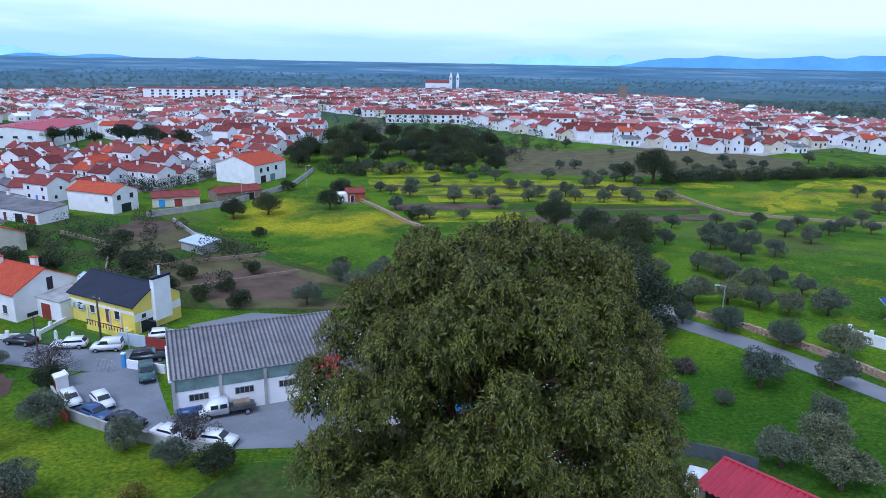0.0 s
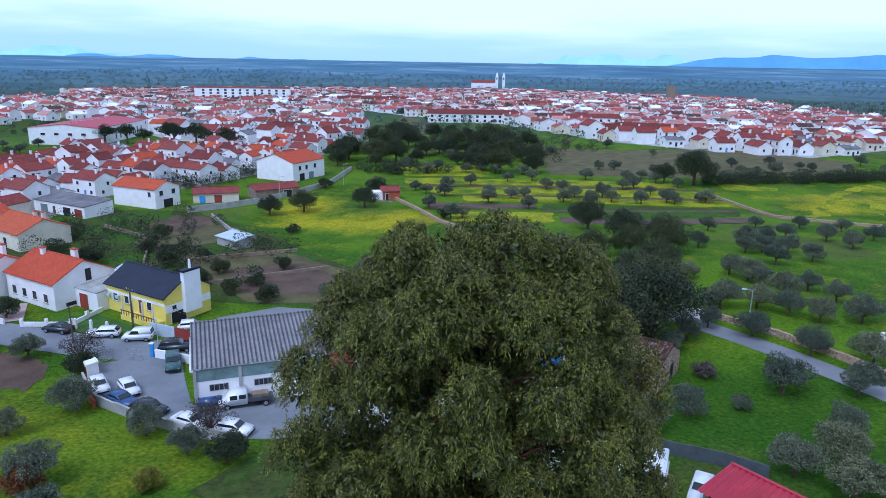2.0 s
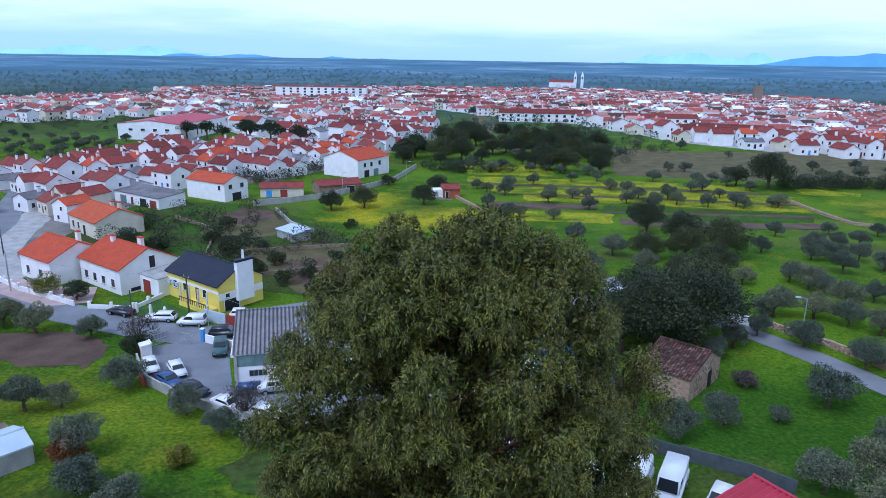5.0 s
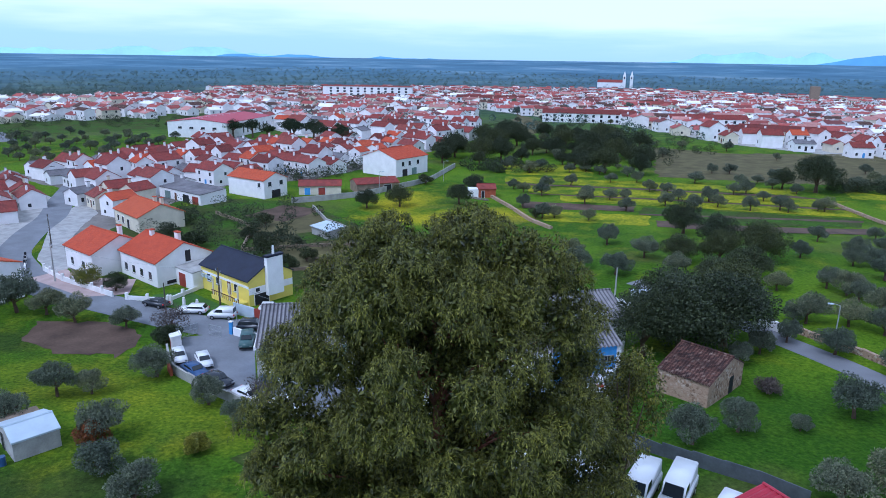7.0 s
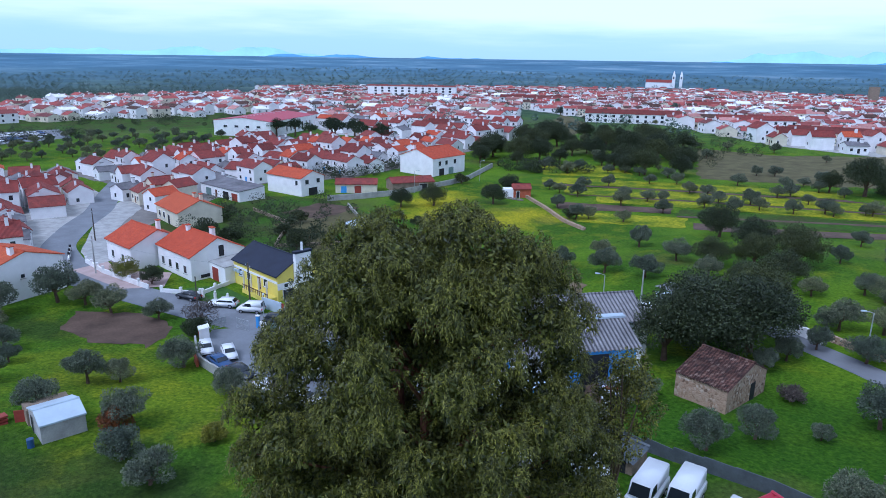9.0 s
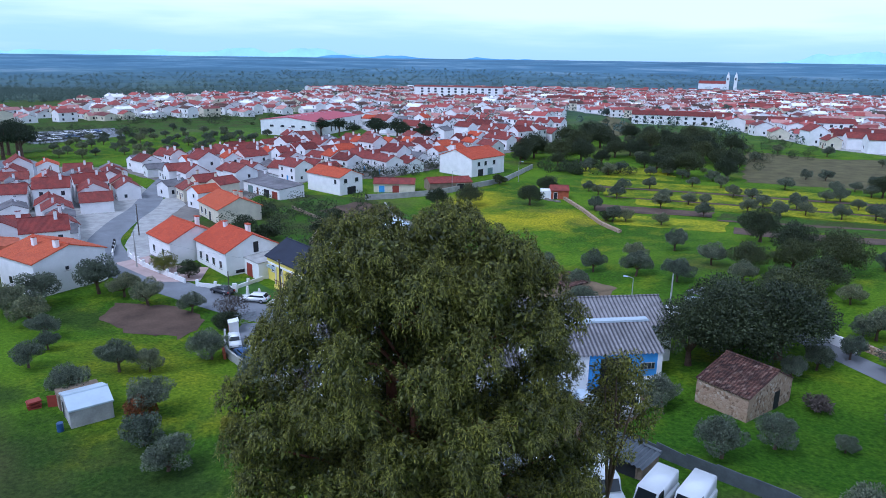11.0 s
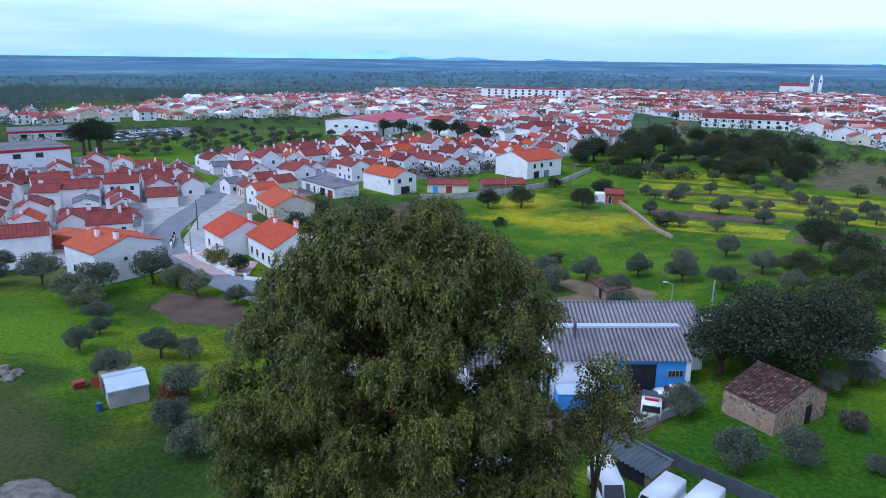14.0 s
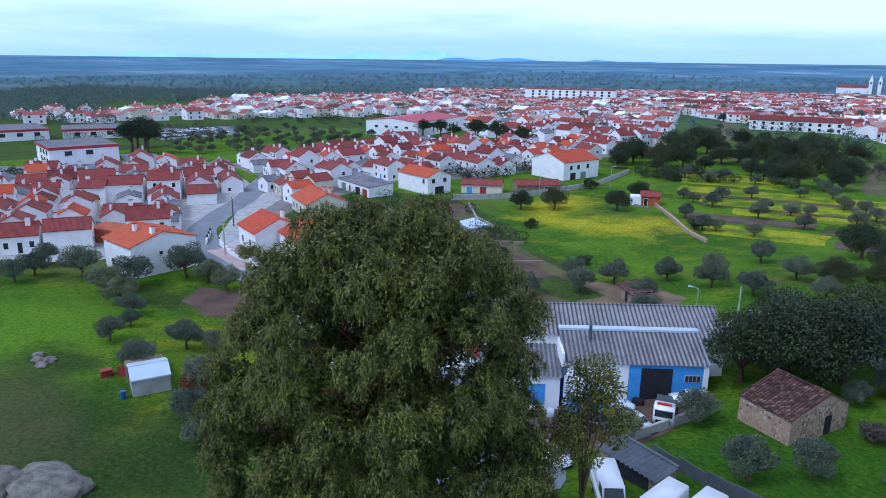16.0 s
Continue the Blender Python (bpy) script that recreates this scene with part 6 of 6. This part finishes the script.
patch("car_park", [(-262, 214), (-253, 256), (-290, 284), (-308, 250), (-285, 222)], ASPH, "grey asphalt car park", "car park", 0.05, 4)

pk = new("pickup_truck"); tagged(pk, "white double-cab pickup truck with a cluttered flat bed", "truck")
pk.matrix_basis = pose(-23.9, 69.6, 0.72, 0, 0, 203)
profile_body("cab", [(2.9, 0.5), (2.95, 1.05), (2.2, 1.25), (1.6, 2.0), (-0.2, 2.05), (-0.25, 0.5)], 1.9, PLASTICW, pk)
for s in (-1, 1):
    slab("side_window", 0.9, 1.7, s * 0.955 - 0.01, s * 0.955 + 0.01, 1.25, 1.75, GLASSD, pk)
    slab("side_window", -0.05, 0.7, s * 0.955 - 0.01, s * 0.955 + 0.01, 1.25, 1.75, GLASSD, pk)
slab("flat_bed", -3.1, -0.35, -0.95, 0.95, 0.75, 0.9, TIN, pk)
slab("side_board", -3.1, -0.35, -0.97, -0.92, 0.9, 1.25, TIN, pk); slab("side_board", -3.1, -0.35, 0.92, 0.97, 0.9, 1.25, TIN, pk)
slab("load", -2.6, -0.8, -0.6, 0.5, 0.9, 1.35, OLDWALL, pk, "heap of scrap on the bed")
for sx in (2.0, -2.2):
    for sy in (-0.85, 0.85):
        wheel(pk, sx, sy, 0.36)
bt = new("trailer"); tagged(bt, "small dark blue trailer parked against the warehouse", "trailer")
bt.matrix_basis = pose(-27.6, 68.6, 0.75, 0, 0, 203)
profile_body("tub", [(-1.3, 0.5), (1.3, 0.5), (1.35, 1.2), (-1.35, 1.2)], 1.5, PAINTB, bt)
for sx in (-0.6, 0.7):
    for sy in (-0.75, 0.75):
        wheel(bt, sx, sy, 0.34)
tt_ = new("tow_truck"); tagged(tt_, "white recovery truck with red light bar in the yard", "truck")
tt_.matrix_basis = pose(10.2, 69.8, 3.75, 0, 0, -80)
profile_body("cab", [(2.7, 0.55), (2.75, 1.3), (2.45, 2.25), (1.2, 2.35), (1.15, 0.55)], 2.0, PLASTICW, tt_)
slab("windscreen", 2.58, 2.78, -0.85, 0.85, 1.35, 2.0, GLASSD, tt_)
slab("light_bar", 1.9, 2.15, -0.7, 0.7, 2.36, 2.52, REDLAMP, tt_)
slab("bed", -3.0, 1.1, -1.0, 1.0, 0.85, 1.0, TIN, tt_)
slab("grille", 2.72, 2.8, -0.7, 0.7, 0.65, 1.0, RUBBER, tt_)
for sx in (1.9, -1.9):
    for sy in (-0.88, 0.88):
        wheel(tt_, sx, sy, 0.38)


# ---- poles, lamps and small things ----
def post(name, label, x, y, h, r, material, arm=0.0, yaw=0, head=None):
    root = new(name); tagged(root, label, name.replace("_", " ")); root.matrix_basis = at(x, y, yaw)
    bm = bmesh.new(); tube(bm, [(0, 0, -0.4), (0, 0, h * 0.5), (0, 0, h)], [r, r * 0.85, r * 0.65], 8); part("shaft", bm, material, root)
    if head == "lamp":
        bm = bmesh.new(); tube(bm, [(0, 0, h - 0.05), (arm * 0.6, 0, h + 0.12), (arm, 0, h + 0.14)], [r * 0.5, r * 0.45, r * 0.4], 6); part("arm", bm, material, root)
        slab("lamp_head", arm - 0.1, arm + 0.55, -0.14, 0.14, h + 0.06, h + 0.2, METALW, root)
    elif head == "bar":
        slab("crossarm", -0.06, 0.06, -0.8, 0.8, h - 0.7, h - 0.58, material, root)
        for k in (-0.7, 0, 0.7):
            bm = bmesh.new(); tube(bm, [(0, k, h - 0.58), (0, k, h - 0.36)], [0.05, 0.04], 6); part("insulator", bm, METALW, root)
    return root


post("utility_pole", "dark wooden utility pole on the lawn edge", -48.2, 90.7, 6.6, 0.16, POLE, head="bar", yaw=60)
post("utility_pole", "grey utility pole beside the street", -82.5, 94.0, 7.0, 0.15, GREYWALL, head="bar", yaw=30)
post("utility_pole", "leaning dark pole beside the blue hall roof", -53.6, 84.6, 5.5, 0.12, POLE)
post("street_lamp", "grey street lamp beside the lane", 39.3, 91.2, 4.9, 0.09, LAMPGREY, 0.9, 180, "lamp")
post("street_lamp", "grey street lamp behind the workshop", 6.5, 101.5, 5.0, 0.09, LAMPGREY, 0.9, 180, "lamp")
post("street_lamp", "thin street lamp by the village wall", -56.0, 188.0, 6.5, 0.09, LAMPGREY, 0.9, 20, "lamp")
post("street_lamp", "thin street lamp at the field corner", -43.5, 215.0, 6.5, 0.09, LAMPGREY, 0.9, 20, "lamp")
post("street_lamp", "thin lamp beside the yard gate", -40.3, 82.4, 4.5, 0.07, LAMPGREY, 0.7, 120, "lamp")
post("utility_pole", "pole behind the workshop roof", 12.0, 101.5, 5.5, 0.14, GREYWALL)
post("utility_pole", "dark utility pole in the village", -100.0, 112.0, 7.0, 0.14, POLE, head="bar", yaw=40)

for i in range(3):
    p = slab("gate_pillar", -0.18, 0.18, -0.18, 0.18, -0.2, 1.35, WHITE, None); p.matrix_basis = at(-56.3 + i * 2.6, 89.6 - i * 0.35); tagged(p, "white pillar with ball top before the lawn", "pillar")
    bm = bmesh.new(); bmesh.ops.create_icosphere(bm, subdivisions=2, radius=0.2, matrix=Matrix.Translation((0, 0, 1.52))); part("ball", bm, WHITE, p, "", True)
p = slab("gate_pillar", -0.22, 0.22, -0.22, 0.22, -0.2, 1.9, BLUE, None); p.matrix_basis = at(-40.7, 81.4); tagged(p, "blue gate pillar with pale cap", "pillar")
slab("cap", -0.28, 0.28, -0.28, 0.28, 1.9, 2.0, WHITE, p)
ki = house("kiosk", "small white meter kiosk with dark red door", "kiosk", -45.4, 75.2, -46, 1.4, 1.3, 1.7, 0.12, WHITE, WHITE, [("f", 0.1, 0.1, 0.7, 1.3, "maroon")], ro=0.98, over=0.1)
gt = new("gate"); tagged(gt, "grey wire mesh gate standing open", "gate"); gt.matrix_basis = at(-43.6, 80.3, -12)
for z in (0.1, 0.85, 1.6):
    slab("rail", 0, 2.4, -0.03, 0.03, z, z + 0.06, LAMPGREY, gt)
for k in range(13):
    slab("bar", k * 0.197, k * 0.197 + 0.03, -0.015, 0.015, 0.1, 1.66, LAMPGREY, gt)
gt2 = copy_thing(gt, at(-46.6, 78.2, 60)); tagged(gt2, "grey wire mesh gate leaf beside the kiosk")


def boulder(name, label, x, y, sx, sy, sz, seed):
    bm = bmesh.new(); bmesh.ops.create_icosphere(bm, subdivisions=4, radius=1.0)
    for v in bm.verts:
        n_ = noise.fractal(v.co * 1.3 + Vector((seed, 0, 0)), 1.0, 2.0, 5)
        v.co = Vector((v.co.x * sx, v.co.y * sy, v.co.z * sz)) * (1 + 0.28 * n_)
    ob = part(name, bm, ROCK, None, "", True); ob.matrix_basis = at(x, y); tagged(ob, label, "rock")


boulder("boulder", "large grey lichen-spotted granite boulder", -30.3, 29.2, 4.0, 2.8, 1.35, 3)
boulder("boulder", "low grey boulder beside the large one", -34.6, 27.3, 2.4, 2.0, 1.3, 8)
for i, (x, y) in enumerate([(-58.5, 43.7), (-57.2, 44.6), (-59.8, 44.6), (-56.6, 43.2), (-28.0, 190.2), (-26.4, 189.4), (-24.5, 188.6)]):
    boulder("stone", "grey field stone in the grass", x, y, 0.9, 0.7, 0.45, 20 + i)
for i in range(5):
    b_ = slab("pallet", -0.6, 0.6, -0.5, 0.5, 0, 0.16, MAROON, None); b_.matrix_basis = pose(-47.6 - 0.25 * (i % 2), 45.8, float(ground(-47.6, 45.8)) + 0.17 * i, 0, 0, 52 + i * 4); tagged(b_, "weathered reddish wooden pallet in a stack", "pallet", "pallet stack")
f_ = wall_run("plank_fence", [(-44.2, 48.0), (-46.4, 46.4)], 1.3, 0.1, MAROON, "rusty red plank fence beside the field hut", "fence")
bm = bmesh.new(); bmesh.ops.create_cone(bm, cap_ends=True, segments=16, radius1=0.32, radius2=0.32, depth=0.9, matrix=Matrix.Translation((0, 0, 0.45)))
dr = part("barrel", bm, PAINTB, None); dr.matrix_basis = at(-41.0, 43.4); tagged(dr, "dark blue plastic barrel beside the field hut", "barrel")
sp = slab("solar_panel", -3.5, 3.5, -2.2, 2.2, 0, 0.08, SOLAR, None); sp.matrix_basis = pose(65.0, 91.0, 7.2, 32, 0, 20); tagged(sp, "blue tilted solar panel array beside the lane", "solar panel")
for i in range(6):
    slab("frame_bar", -3.5 + i * 1.38, -3.44 + i * 1.38, -2.2, 2.2, 0.08, 0.1, METALW, sp)
for k in (-2.5, 2.5):
    slab("leg", k - 0.06, k + 0.06, -0.1, 0.1, -2.4, 0.0, LAMPGREY, sp)
# clutter of the work yard
tp = boulder("tarpaulin", "crumpled silver-blue tarpaulin heap by the container", 5.6, 71.3, 1.5, 1.0, 0.8, 40)
bpy.data.objects["tarpaulin"].data.materials[0] = METALW
bpy.data.objects["tarpaulin"]["category"] = "tarpaulin"
for i, (x, y, m_) in enumerate([(6.8, 72.2, RUBBER), (1.5, 66.5, RUBBER), (0.5, 68.0, TIN), (-1.0, 66.8, METALW), (7.6, 60.0, MAROON), (11.0, 58.8, METALW), (-14.0, 71.5, TIN), (-16.0, 70.8, RUBBER), (-12.8, 69.6, TIN)]):
    bm = bmesh.new(); box(bm, -0.6, 0.6, -0.4, 0.4, 0, 0.7); bmesh.ops.bevel(bm, geom=bm.edges[:], offset=0.08, segments=2, affect="EDGES")
    o = part("crate", bm, m_, None); o.matrix_basis = at(x, y, i * 37); tagged(o, "scuffed storage crate among yard clutter", "crate", "yard clutter")


def cable(name, p, q, sag):
    cu = bpy.data.curves.new(name, "CURVE"); cu.dimensions, cu.bevel_depth = "3D", 0.012
    s = cu.splines.new("POLY"); s.points.add(16)
    for i in range(17):
        f = i / 16
        v = Vector(p).lerp(Vector(q), f); v.z -= sag * 4 * f * (1 - f)
        s.points[i].co = (*v, 1)
    cu.materials.append(LAMPGREY)
    tagged(new(name, cu), "thin sagging overhead cable between poles", "cable")


cable("cable", (-48.2, 90.7, 6.7), (-82.5, 94.0, 7.0), 0.8)
cable("cable", (-48.2, 90.7, 6.6), (-34.0, 80.5, 6.9), 0.4)
cable("cable", (-82.5, 94.0, 7.0), (-100.0, 112.0, 7.0), 0.6)
